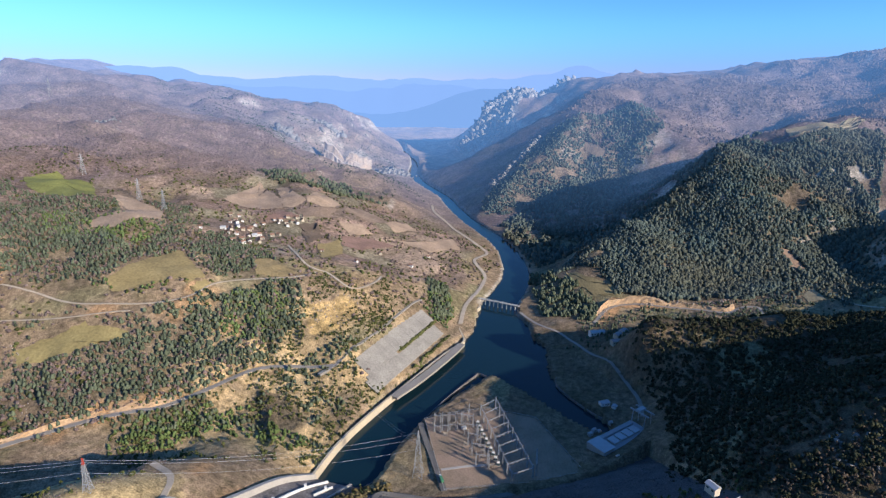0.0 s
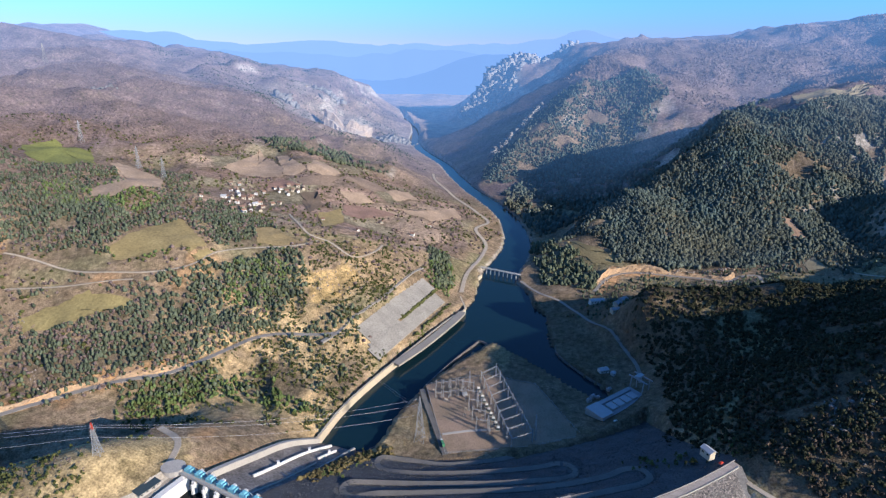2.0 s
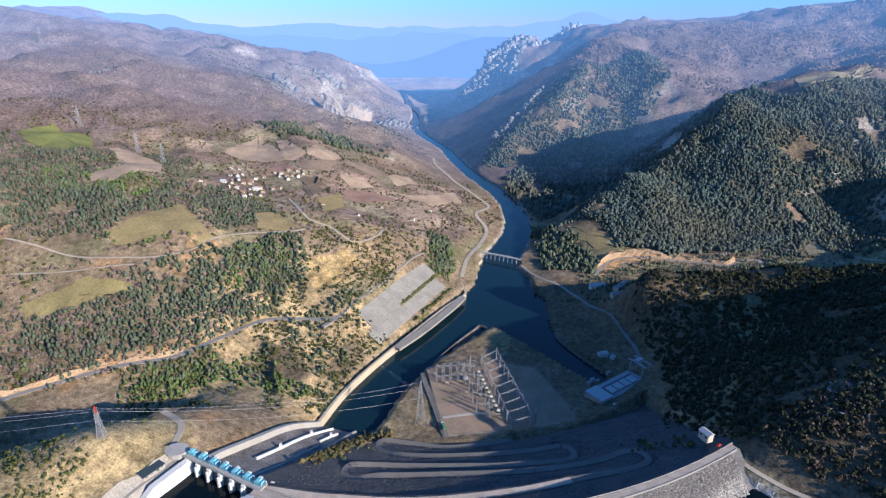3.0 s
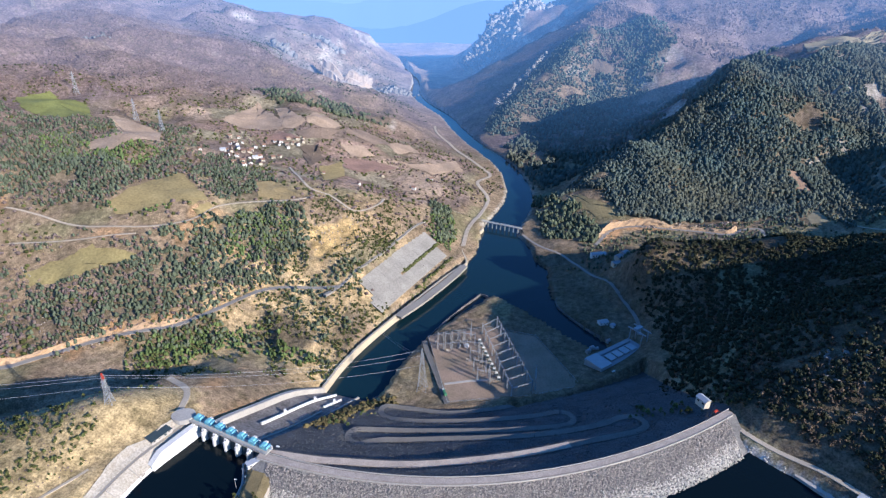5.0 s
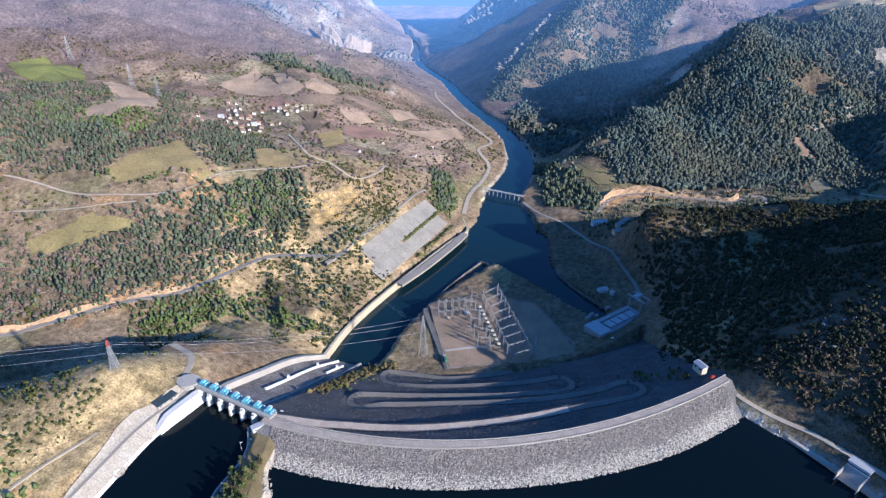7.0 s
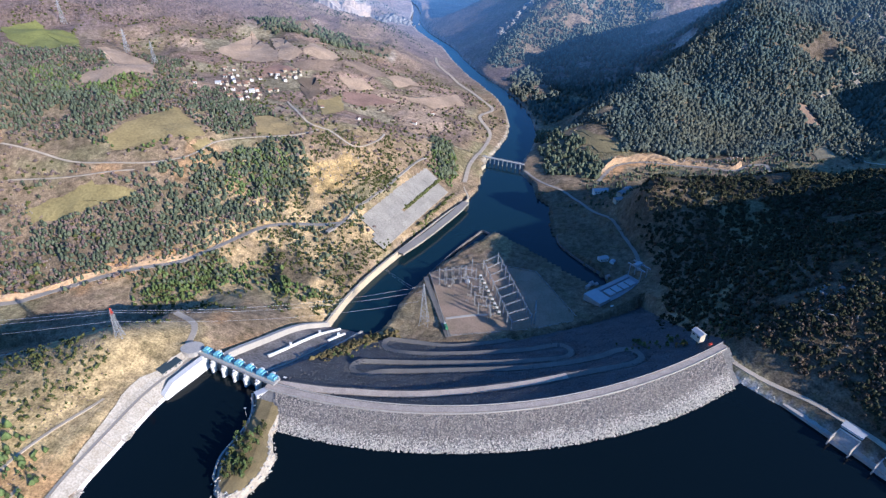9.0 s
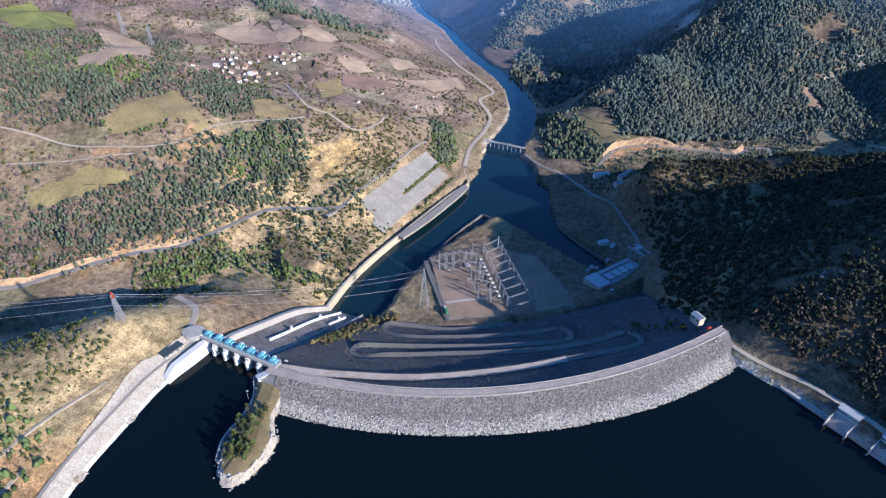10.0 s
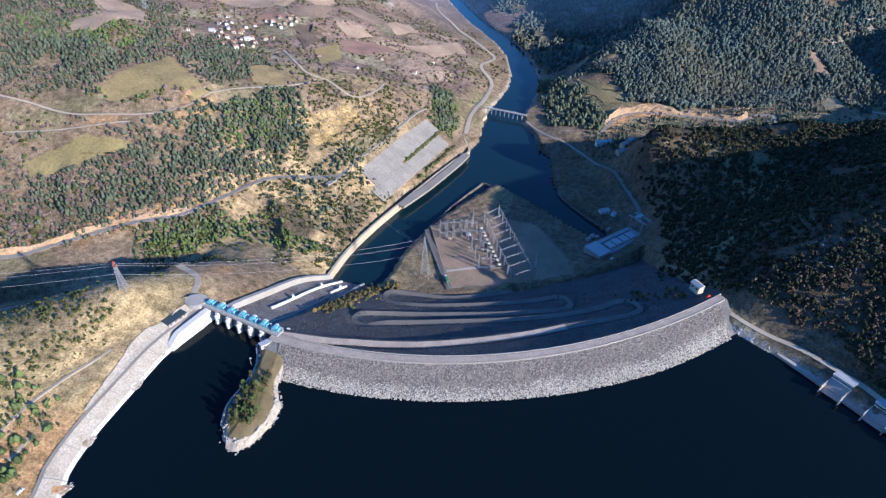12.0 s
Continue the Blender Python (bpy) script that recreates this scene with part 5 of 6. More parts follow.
Shape.mesh_shift = mesh_shift
far_a, far_b = Vector((66, 572)), Vector((92, 452))
near_a, near_b = Vector((47, 556)), Vector((70, 442))
for i in range(9):
    f = i / 8
    gantry(far_a.lerp(far_b, f), near_a.lerp(near_b, f), 12.5)
for a, b in ((far_a, far_b), (near_a, near_b)):
    for i in range(4):
        gantry(a.lerp(b, i / 4), a.lerp(b, (i + 1) / 4), 13.5)
gantry((96, 455), (100, 478), 12)
for i in range(4):
    for j in range(2):
        x, y = -6 + 8.5 * i, 541 - 17 * j + 1.5 * i
        gantry((x, y), (x + 6.5, y - 0.8), 8 if j else 10, "small busbar frames")
for i in range(5):
    gantry((24 + 3.2 * i, 536 - 17 * i), (37 + 3.2 * i, 533 - 17 * i), 15)
for i in range(3):
    x, y = 33 + 8 * i, 548 - 40 * i
    ob = thing("lattice_mast", pose(x, y, YZ), "slender steel lightning mast in the switchyard", "mast", "lightning masts")
    part("tower", lattice(Shape(), 2.6, 0.8, 20, 6, 0.26), M_STEEL, ob)
    part("spike", Shape().beam((0, 0, 20), (0, 0, 26), 0.25, 0.1), M_STEEL, ob)
first = None
for i in range(10):
    m = pose(43 + 1.85 * i, 540 - 7.7 * i, YZ, 0, 0, -13)
    if first is None:
        first = thing("transformer", m, "white-capped dark oil-filled switchyard breaker", "transformer", "row of transformers")
        part("tank", Shape().box((0, 0, 1.7), (4.0, 3.0, 2.6), 0, 0.95), M_GATE, first)
        part("plinth", Shape().box((0, 0, 0.2), (4.6, 3.6, 0.4)), M_CONCRETE, first)
        part("cap", Shape().box((0, 0, 3.6), (3.2, 2.6, 1.2), 0, 0.8), M_WHITE, first, "white rounded cap")
        for k in (-1, 0, 1):
            part("bushing", Shape().beam((k, 0, 4.2), (k * 1.2, 0, 6), 0.35, 0.2, 6), M_CREAM, first)
    else:
        copy_thing(first, m)
rng = np.random.RandomState(23)
first = None
for i in range(46):
    x, y = rng.uniform(-8, 58), rng.uniform(455, 545)
    if not inside(np.array(x), np.array(y), [(-12, 545), (50, 552), (66, 450), (34, 455), (22, 500), (-8, 515)]):
        continue
    m = pose(x, y, YZ, 0, 0, -13)
    if first is None:
        first = thing("disconnector", m, "thin steel post insulator on a frame", "disconnector", "switchyard disconnectors")
        part("frame", Shape().beam((-1.2, 0, 0), (-1.2, 0, 3), 0.25).beam((1.2, 0, 0), (1.2, 0, 3), 0.25).beam((-1.5, 0, 3), (1.5, 0, 3), 0.3), M_STEEL, first)
        for k in (-1.2, 0, 1.2):
            part("insulator", Shape().beam((k, 0, 3), (k, 0, 5.2), 0.4, 0.3, 6), M_CREAM, first)
    else:
        copy_thing(first, m)
house = thing("relay_house", pose(27, 530, YZ, 0, 0, 20), "small white and blue switchyard cabin", "cabin")
part("wall", Shape().box((0, 0, 1.4), (5, 3.4, 2.8)), M_WHITE, house)
part("roof", Shape().box((0, 0, 3.0), (5.6, 4, 0.4)), M_ROOF_PALE, house)
part("door", Shape().box((0.8, -1.75, 1.05), (1.0, 0.12, 2.1)), M_BLUE, house)
tagged(new("road", ribbon(smooth_line([(-22, 540, -67.5), (-18, 520, -67.5), (-4, 468, -67.5), (5, 432, -67.5)], 8), 6, 0.4).mesh("road", M_BERM)), "straight grey switchyard access road", "road", kind="structure")
tagged(new("road", ribbon(smooth_line([(2, 462, -67.6), (30, 468, -67.6), (52, 470, -67.6)], 8), 3, 0.3).mesh("road", M_CONCRETE)), "narrow pale concrete yard lane", "road", kind="structure")
fence = thing("fence", Matrix.Translation((0, 0, YZ)), "low grey mesh fence round the switchyard", "fence")
for (ax, ay), (bx, by) in zip(YARD, YARD[1:] + YARD[:1]):
    n = max(2, int(math.hypot(bx - ax, by - ay) / 8))
    part("rail", Shape().beam((ax, ay, 2), (bx, by, 2), 0.16).beam((ax, ay, 1), (bx, by, 1), 0.16), M_STEEL, fence)
    for i in range(n):
        part("post", Shape().beam((ax + (bx - ax) * i / n, ay + (by - ay) * i / n, -0.4), (ax + (bx - ax) * i / n, ay + (by - ay) * i / n, 2.2), 0.2), M_STEEL, fence)
truck = thing("truck", pose(2, 447, -67.4, 0, 0, 105), "parked green and white truck on the access road", "truck")
part("cargo_box", Shape().box((-1.6, 0, 2.1), (7, 2.5, 2.6)), M_GREEN, truck)
cab = part("cab", Shape().box((3.4, 0, 1.7), (2.4, 2.4, 2.2), 0, 0.9), M_WHITE, truck, "white cab")
part("windscreen", Shape().box((4.55, 0, 2.2), (0.15, 2.0, 0.8)), M_GLASS, cab)
for x in (-4, -2.6, 3.2):
    for y in (-1.15, 1.15):
        part("wheel", Shape().beam((x, y - 0.15, 0.5), (x, y + 0.15, 0.5), 0.9, 0.9, 10), M_BLACK, truck)


def car(m, mat, label):
    ob = thing("car", m, label, "car", "parked cars")
    part("body", Shape().box((0, 0, 0.65), (4.3, 1.75, 0.7), 0, 0.97).box((-0.2, 0, 1.2), (2.4, 1.6, 0.55), 0, 0.8), mat, ob)
    part("windscreen", Shape().box((0.95, 0, 1.2), (0.25, 1.35, 0.4)), M_GLASS, ob)
    for x in (-1.3, 1.3):
        for y in (-0.8, 0.8):
            part("wheel", Shape().beam((x, y - 0.1, 0.32), (x, y + 0.1, 0.32), 0.55, 0.55, 10), M_BLACK, ob)


car(pose(*on_ground(-236, 163, 0.7), 0, 0, 70), M_WHITE, "white car parked beside the shore track")
car(pose(182, 476, float(ground_z(182, 476)) + 0.1, 0, 0, 30), M_WHITE, "white car parked near the powerhouse")
car(pose(214, 337, 10.5, 0, 0, 30), M_RED, "red car parked on the dam crest")


# ---------------------------------------------------------------- buildings
def building(name, m, size, label, category, wall, roof, gable=0.0, windows=3, group=""):
    ob = thing(name, m, label, category, group)
    a, b, h = size
    body = part("wall", Shape().box((0, 0, h / 2 - 1), (a, b, h + 2)), wall, ob)
    part("roof", Shape().gable((0, 0, h), (a, b), gable) if gable else Shape().box((0, 0, h + 0.2), (a + 0.8, b + 0.8, 0.4)), roof, ob)
    for sy in (-1, 1):
        for i in range(windows):
            w = part("window", Shape().box((a * ((i + 0.5) / windows - 0.5), sy * (b / 2 + 0.02), h * 0.55), (a / windows * 0.4, 0.14, h * 0.3)), M_GLASS, ob)
    part("door", Shape().box((a * 0.18, -b / 2 - 0.04, 1.05), (1.1, 0.14, 2.1)), M_GATE, ob)
    return ob


TURN = 35
power = thing("powerhouse", pose(194, 511, float(ground_z(194, 511)) - 6.5, 0, 0, TURN), "long low concrete powerhouse with raised roof hatches", "powerhouse")
part("wall", Shape().box((0, 0, 4), (74, 24, 14)), M_CONCRETE, power)
part("roof", Shape().box((0, 0, 11.2), (75, 25, 0.6)), M_ROOF_GREY, power, "grey flat roof")
part("annex", Shape().box((-30, -1, 12.5), (17, 22, 4)), M_CONCRETE, power)
part("annex_roof", Shape().box((-30, -1, 14.7), (18, 23, 0.5)), M_ROOF_PALE, power, "pale blue-grey sheet roof")
part("machine_gallery", Shape().box((6, 8, 12.4), (52, 5, 3)), M_ROOF_GREY, power)
for i in range(4):
    hatch = part("roof_hatch", Shape().box((-12 + 11.5 * i, -2.5, 12.6), (9, 10, 2.4)), M_CONCRETE, power)
    part("lid", Shape().box((-12 + 11.5 * i, -2.5, 14.0), (9.4, 10.4, 0.4)), M_ROOF_PALE, hatch, "pale hatch lid")
for i in range(12):
    part("window", Shape().box((-33 + 6 * i, -12.05, 7), (3, 0.15, 2.6)), M_GLASS, power)
crane = thing("gantry_crane", pose(226, 535, float(ground_z(226, 535)), 0, 0, TURN), "grey steel gantry crane straddling the powerhouse end", "crane")
for x in (-5, 5):
    for y in (-8, 8):
        part("leg", Shape().beam((x * 1.3, y, 0), (x, y, 19), 1.0), M_STEEL, crane)
    part("girder", Shape().beam((x, -12, 19.5), (x, 12, 19.5), 1.5), M_STEEL, crane)
part("trolley", Shape().box((0, 2, 21), (11, 5, 2.4)), M_ROOF_PALE, crane)
first = None
for i in range(6):
    m = pose(168 + 6.2 * i, 526 + 5 * i + 3 * (i % 2), float(ground_z(168 + 6.2 * i, 526 + 5 * i)) + 0.2, 0, 0, TURN)
    if first is None:
        first = thing("transformer", m, "grey power transformer with cooling fins", "transformer", "powerhouse transformers")
        part("tank", Shape().box((0, 0, 2.2), (5, 3.4, 4.0)), M_STEEL, first)
        for k in range(5):
            part("fin", Shape().box((-2 + k, 2.2, 2.2), (0.25, 1.0, 3.2)), M_ROOF_PALE, first)
        part("conservator", Shape().beam((-2, 0, 5), (2, 0, 5), 1.1, 1.1, 8), M_ROOF_PALE, first)
    else:
        copy_thing(first, m)
building("hut", pose(*on_ground(201, 590), 0, 0, 20), (12, 7, 4), "white and blue roofed hut on the far bank", "hut", M_WHITE, M_ROOF_PALE, 1.6)
building("hut", pose(*on_ground(212, 585), 0, 0, 50), (6, 5, 3.2), "small white shed beside the hut", "hut", M_WHITE, M_ROOF_PALE, 1.0, 1)
building("house", pose(*on_ground(234, 757), 0, 0, 10), (22, 9, 6), "long pale building beside the bank road", "house", M_WHITE, M_ROOF_PALE, 2.0, 5)
for x, y, turn in ((252, 716, 40), (262, 724, 40), (244, 700, 15)):
    building("house", pose(*on_ground(x, y), 0, 0, turn), (12, 8, 5), "grey house in the shade below the woods", "house", M_CREAM, M_ROOF_GREY, 2.0, 3)
building("hut", pose(208, 347, 10.0, 0, 0, 115), (9, 6, 5), "pale hut with grey roof at the dam abutment", "hut", M_CREAM, M_ROOF_PALE, 1.6, 2)
building("house", pose(-207, 304, 8.6, 0, 0, 60), (16, 9, 2.2), "low dark flat-roofed service building", "house", M_CONCRETE, M_GATE, 0, 4)
tagged(new("pavement", Shape().add([(-196 + 9 * math.cos(q), 322 + 7 * math.sin(q), 12.4) for q in np.linspace(0, 6.28, 17)[:-1]] + [(-196 + 9 * math.cos(q), 322 + 7 * math.sin(q), 8) for q in np.linspace(0, 6.28, 17)[:-1]],
       [tuple(range(16))] + [(i, (i + 1) % 16, 16 + (i + 1) % 16, 16 + i) for i in range(16)]).mesh("pavement", M_CONCRETE)), "round pale concrete turning place", "pavement", kind="structure")

# Intake towers on the east shore.
for x, y in ((272, 250), (287, 227)):
    ob = thing("intake_tower", pose(x, y, 0, 0, 0, -57), "pale concrete water intake with a sloping ramp", "intake", "water intakes")
    part("ramp", Shape().add([(-7, -11, -3), (7, -11, -3), (7, 3, 7), (-7, 3, 7), (-7, -11, -8), (7, -11, -8), (7, 3, -8), (-7, 3, -8)], [(0, 1, 2, 3), (4, 5, 1, 0), (1, 5, 6, 2), (2, 6, 7, 3), (3, 7, 4, 0)]), M_CONCRETE, ob, "grey sloping concrete ramp")
    part("house", Shape().box((0, 6, 8.5), (13, 6, 4.5)), M_WHITE, ob)
    part("roof", Shape().box((0, 6, 11), (14, 7, 0.5)), M_ROOF_PALE, ob)
    part("lintel", Shape().box((0, 2.8, 9), (14, 0.8, 0.6)), M_GATE, ob)
    for k in (-6.5, 6.5):
        part("side_wall", Shape().box((k, -3, 2), (0.7, 14, 10)), M_CONCRETE, ob)
tagged(new("shore_lining", ribbon(smooth_line([(250, 285, 2.2), (262, 266, 2.4), (276, 242, 2.4), (292, 215, 2.4), (303, 195, 2.4)], 5), 7, 9).mesh("shore_lining", M_CONCRETE)), "grey concrete lined lake shore", "embankment", kind="structure")

# Road bridge.
ba, bb = Vector((64, 926, -70.5)), Vector((136, 890, -70.5))
bridge = thing("bridge", Matrix.Translation(ba), "slender pale concrete road bridge over the river", "bridge")
d = bb - ba
part("deck", ribbon([(0, 0, 0.9), tuple(d * 0.5 + Vector((0, 0, 1.2))), tuple(d + Vector((0, 0, 0.9)))], 5.0, 0.8), M_CONCRETE, bridge)
for k in (-2.6, 2.6):
    nrm = Vector((-d.y, d.x, 0)).normalized() * k
    part("parapet", Shape().beam(nrm + Vector((0, 0, 1.8)), d + nrm + Vector((0, 0, 1.6)), 0.3), M_CONCRETE_PALE, bridge)
for i in range(1, 10):
    p = d * (i / 10)
    part("pier", Shape().box((p.x, p.y, -6.2), (0.9, 4, 12.6), math.degrees(math.atan2(d.y, d.x))), M_CONCRETE, bridge)

# Village on the bench.
rng = np.random.RandomState(31)
kinds = []
for size, wall, roof, label in (((7.5, 5.5, 4), M_WHITE, M_TILE, "white two-storey village house with a clay tile roof"), ((7, 5, 3.6), M_CREAM, M_TILE, "cream village house with a clay tile roof"),
                                ((9, 5.5, 4), M_WHITE, M_ROOF_PALE, "white village house with a pale sheet roof"), ((5.5, 4.5, 3), M_WHITE, M_TILE, "small white village barn with a tile roof")):
    kinds.append((size, wall, roof, label))
placed, made = [], {}
spots = [(-395, 1015, 22, 8), (-375, 955, 22, 9), (-345, 1000, 32, 8), (-312, 1055, 18, 8), (-345, 905, 16, 5), (-295, 1075, 10, 3)]
for cx, cy, spread, count in spots:
    tries = 0
    while count and tries < 300:
        tries += 1
        x, y = rng.normal(cx, spread), rng.normal(cy, spread * 0.8)
        if any(math.hypot(x - a, y - b) < 10 for a, b in placed):
            continue
        placed.append((x, y))
        count -= 1
        k = rng.choice(4, p=(0.25, 0.4, 0.1, 0.25))
        m = pose(*on_ground(x, y), 0, 0, rng.choice((20, 110)) + rng.normal(0, 12))
        if k in made:
            copy_thing(made[k], m)
        else:
            size, wall, roof, label = kinds[k]
            made[k] = building("house", m, size, label, "house", wall, roof, 2.2, 3, "village houses")
for x, y in ((-150, 905), (-60, 985), (-30, 1060), (-215, 930), (-120, 1010), (-600, 2450), (-560, 2480), (-520, 2420)):
    copy_thing(made[int(rng.choice(list(made)))], pose(*on_ground(x, y), 0, 0, rng.uniform(0, 180)))

# ---------------------------------------------------------------- crags and quarry
rng = np.random.RandomState(41)
spires = [stone_template(rng) for _ in range(8)]


def crags(line, count, spread, size, label, mat=M_CRAG):
    line = dense(line, 10)
    p = line[rng.randint(0, len(line), count), :2] + rng.normal(0, spread, (count, 2))
    z = ground_z(p[:, 0], p[:, 1])
    s = rng.uniform(*size, count)
    far = math.hypot(*p.mean(0)) > FAR_OFF
    name = "backdrop_crag" if far else "crag"
    ob = new(name, scatter_mesh(name, spires, np.column_stack([p, z + s * 0.15]), s, haze_copy(mat) if far else mat, rng, (1.1, 2.6) if far else (0.7, 1.9), 0.4))
    tagged(ob, label, "crag", kind="stuff")


crags([(110, 2800, 0), (209, 2900, 0), (385, 2950, 0), (509, 3000, 0), (635, 3050, 0)], 800, 26, (6, 22), "jagged pale limestone crags on a ridge")
crags([(140, 2830, 0), (190, 2780, 0), (300, 2800, 0)], 160, 40, (6, 20), "pale limestone cliffs below the ridge")
crags([(150, 1740, 0), (256, 1900, 0), (330, 2000, 0)], 220, 9, (4, 11), "line of grey limestone crags on the spur")
crags([(-650, 2250, 0), (-630, 2260, 0)], 50, 14, (8, 20), "white limestone knoll above the valley")
crags([(-540, 2500, 0), (-500, 2510, 0)], 60, 22, (6, 16), "white limestone knoll above the valley")
crags([(-330, 2170, 0), (-230, 2210, 0), (-180, 2300, 0)], 160, 24, (5, 14), "grey rocky bluff beside the river")
crags([(-960, 1500, 0), (-920, 1520, 0)], 40, 22, (3, 9), "grey boulders on the brown slope")
crags([(300, 345, 0), (322, 352, 0)], 60, 9, (1.0, 3.2), "grey boulders on the wooded shoulder")
crags([(226, 306, 0), (255, 268, 0), (268, 248, 0)], 420, 1.6, (0.4, 1.0), "pale stones along the east shore", M_STONE_PALE)
crags([(-120, 300, 0), (-108, 340, 0), (-92, 400, 0)], 220, 5, (0.7, 1.8), "loose stones beside the chute", M_STONE)
crags([(-216, 205, 0), (-217, 184, 0), (-214, 150, 0)], 260, 1.2, (0.4, 1.1), "bleached rubble along the west shore", M_STONE_PALE)
crags([(-520, 600, 0), (-420, 480, 0), (-330, 525, 0), (-230, 612, 0)], 160, 5, (0.6, 1.6), "pale rocks in the road cutting", M_QUARRY)
crags([(-185, 700, 0), (-150, 740, 0), (-130, 700, 0)], 120, 16, (0.6, 1.8), "yellow rocks on the scarp", M_QUARRY)
crags([(262, 838, 0), (293, 880, 0), (448, 858, 0), (520, 880, 0)], 240, 4, (1, 2.6), "orange rocks in the road cutting", M_QUARRY)
quarry = Shape()
qx = np.linspace(-480, -290, 26)
qy = 2195 - 30 * np.sin(np.linspace(0, 3, 26))
heights = 48 + 22 * fractal(qx, qx * 0, 40, 3, 8)
base = ground_z(qx, qy)
rows = []
for k, (f, back) in enumerate(((0.0, -14), (0.3, 0), (0.62, 3), (0.66, 9), (1.0, 13), (1.0, 40))):
    rows.append([(x + rng.normal(0, 1.5), y + back + rng.normal(0, 1.5), b - 6 + f * (h + 12)) for x, y, b, h in zip(qx, qy, base, heights)])
quarry.add([p for r in rows for p in r], [(k * 26 + i, k * 26 + i + 1, (k + 1) * 26 + i + 1, (k + 1) * 26 + i) for k in range(5) for i in range(25)])
tagged(new("backdrop_quarry", quarry.mesh("backdrop_quarry", haze_copy(M_QUARRY))), "tan and pink stepped quarry face", "quarry", kind="structure")

# ---------------------------------------------------------------- trees
rng = np.random.RandomState(51)
CELL = 3.0
taken = np.zeros((900, 560), bool)     # y, x cells from (-820, 100)


def mark(x, y, r):
    i, j = ((np.asarray(y) - 100) / CELL).astype(int), ((np.asarray(x) + 820) / CELL).astype(int)
    k = int(math.ceil(r / CELL))
    for a in range(-k, k + 1):
        for b in range(-k, k + 1):
            if math.hypot(a, b) * CELL <= r + 1:
                taken[np.clip(i + a, 0, 899), np.clip(j + b, 0, 559)] = True


for name, line in ROAD_LINES.items():
    mark(line[:, 0], line[:, 1], ROAD_WIDTH[name] / 2 + 2)
for x, y in placed:
    mark(x, y, 8)
cy, cx = np.mgrid[0:900, 0:560]
px, py = cx * CELL - 820, cy * CELL + 100
for poly in FIELDS.values():
    taken |= inside(px, py, poly)
taken |= inside(px, py, YARD) | inside(px, py, [(150, 500), (170, 470), (245, 525), (215, 560), (190, 560)])
taken |= inside(px, py, [(-116, 642), (-36, 815), (14, 772), (-64, 605)])
taken |= inside(px, py, BARE["yellow_scarp"]) & (fractal(px, py, 18, 2, 37) > -0.35)
taken |= inside(px, py, [(-185, 325), (-128, 295), (-82, 448), (-130, 462)])
taken |= (py - dam_axis(px) < 160) & (px > -95) & (px < 196) & (py < 440)
taken |= inside(px, py, [(-182, 330), (-205, 340), (-240, 250), (-246, 150), (-210, 130), (-216, 230)])


def free(x, y, shore=1.5):
    i, j = ((y - 100) / CELL).astype(int), ((x + 820) / CELL).astype(int)
    inner = (i >= 0) & (i < 900) & (j >= 0) & (j < 560)
    hit = np.zeros(x.shape, bool)
    hit[inner] = taken[i[inner], j[inner]]
    z = ground_z(x, y)
    return ~hit & (z > -77) & ~((z < shore) & (y < 330) & (x > -260) & (x < 420)) & ~((z < -62.5) & (x < -235) & (y < 520))


def sample(poly, spacing):
    p = np.array(poly)
    lo, hi = p.min(0), p.max(0)
    n = int((hi[0] - lo[0]) * (hi[1] - lo[1]) / spacing ** 2)
    x, y = rng.uniform(lo[0], hi[0], n), rng.uniform(lo[1], hi[1], n)
    k = inside(x + 11 * fractal(x, y, 35, 2, 60), y + 11 * fractal(x, y, 35, 2, 63), poly)
    return x[k], y[k]


PINES = [crown_template(rng, 7, ((0.05, 0.11), (0.16, 0.32), (0.38, 0.36), (0.68, 0.25))) for _ in range(6)]
PINES_FAR = [crown_template(rng, 5, ((0.02, 0.30), (0.32, 0.46), (0.70, 0.32))) for _ in range(5)]
DOMES = [crown_template(rng, 7, ((0.0, 0.40), (0.28, 0.55), (0.62, 0.42)), 0.92, 0.5) for _ in range(6)]
DOMES_FAR = [crown_template(rng, 5, ((0.0, 0.5), (0.5, 0.5)), 0.9, 0.3) for _ in range(5)]


def clump_template(r, clumps):
    verts, faces, k = [], [], 0
    for _ in range(clumps):
        tv, tf = crown_template(r, 5, ((0.0, 0.35), (0.5, 0.5)), 0.95, 0.45)
        q, h = r.rand() * 6.28, r.rand()
        rad = 0.42 * math.sqrt(r.rand()) * (1.1 - 0.6 * h)
        verts.append(tv * r.uniform(0.32, 0.5) + np.array((rad * math.cos(q), rad * math.sin(q), 0.62 * h)))
        faces.append(tf + k)
        k += len(tv)
    return np.concatenate(verts), np.concatenate(faces)


CLUMPS = [clump_template(rng, 8) for _ in range(7)]


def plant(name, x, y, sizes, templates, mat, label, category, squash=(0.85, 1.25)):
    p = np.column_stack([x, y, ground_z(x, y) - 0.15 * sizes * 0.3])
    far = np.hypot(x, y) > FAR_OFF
    for name, k, mat in ((name, ~far, mat), ("backdrop_wood", far, haze_copy(mat))):
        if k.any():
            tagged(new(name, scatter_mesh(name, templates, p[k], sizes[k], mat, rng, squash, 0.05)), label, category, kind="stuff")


def thin(x, y, amount, seed, size=60):
    """Leaves clumps and gaps."""
    k = (fractal(x, y, size, 3, seed) + 1) / 2 > amount * rng.uniform(0.6, 1.4, len(x))
    k &= free(x, y)
    return x[k], y[k]


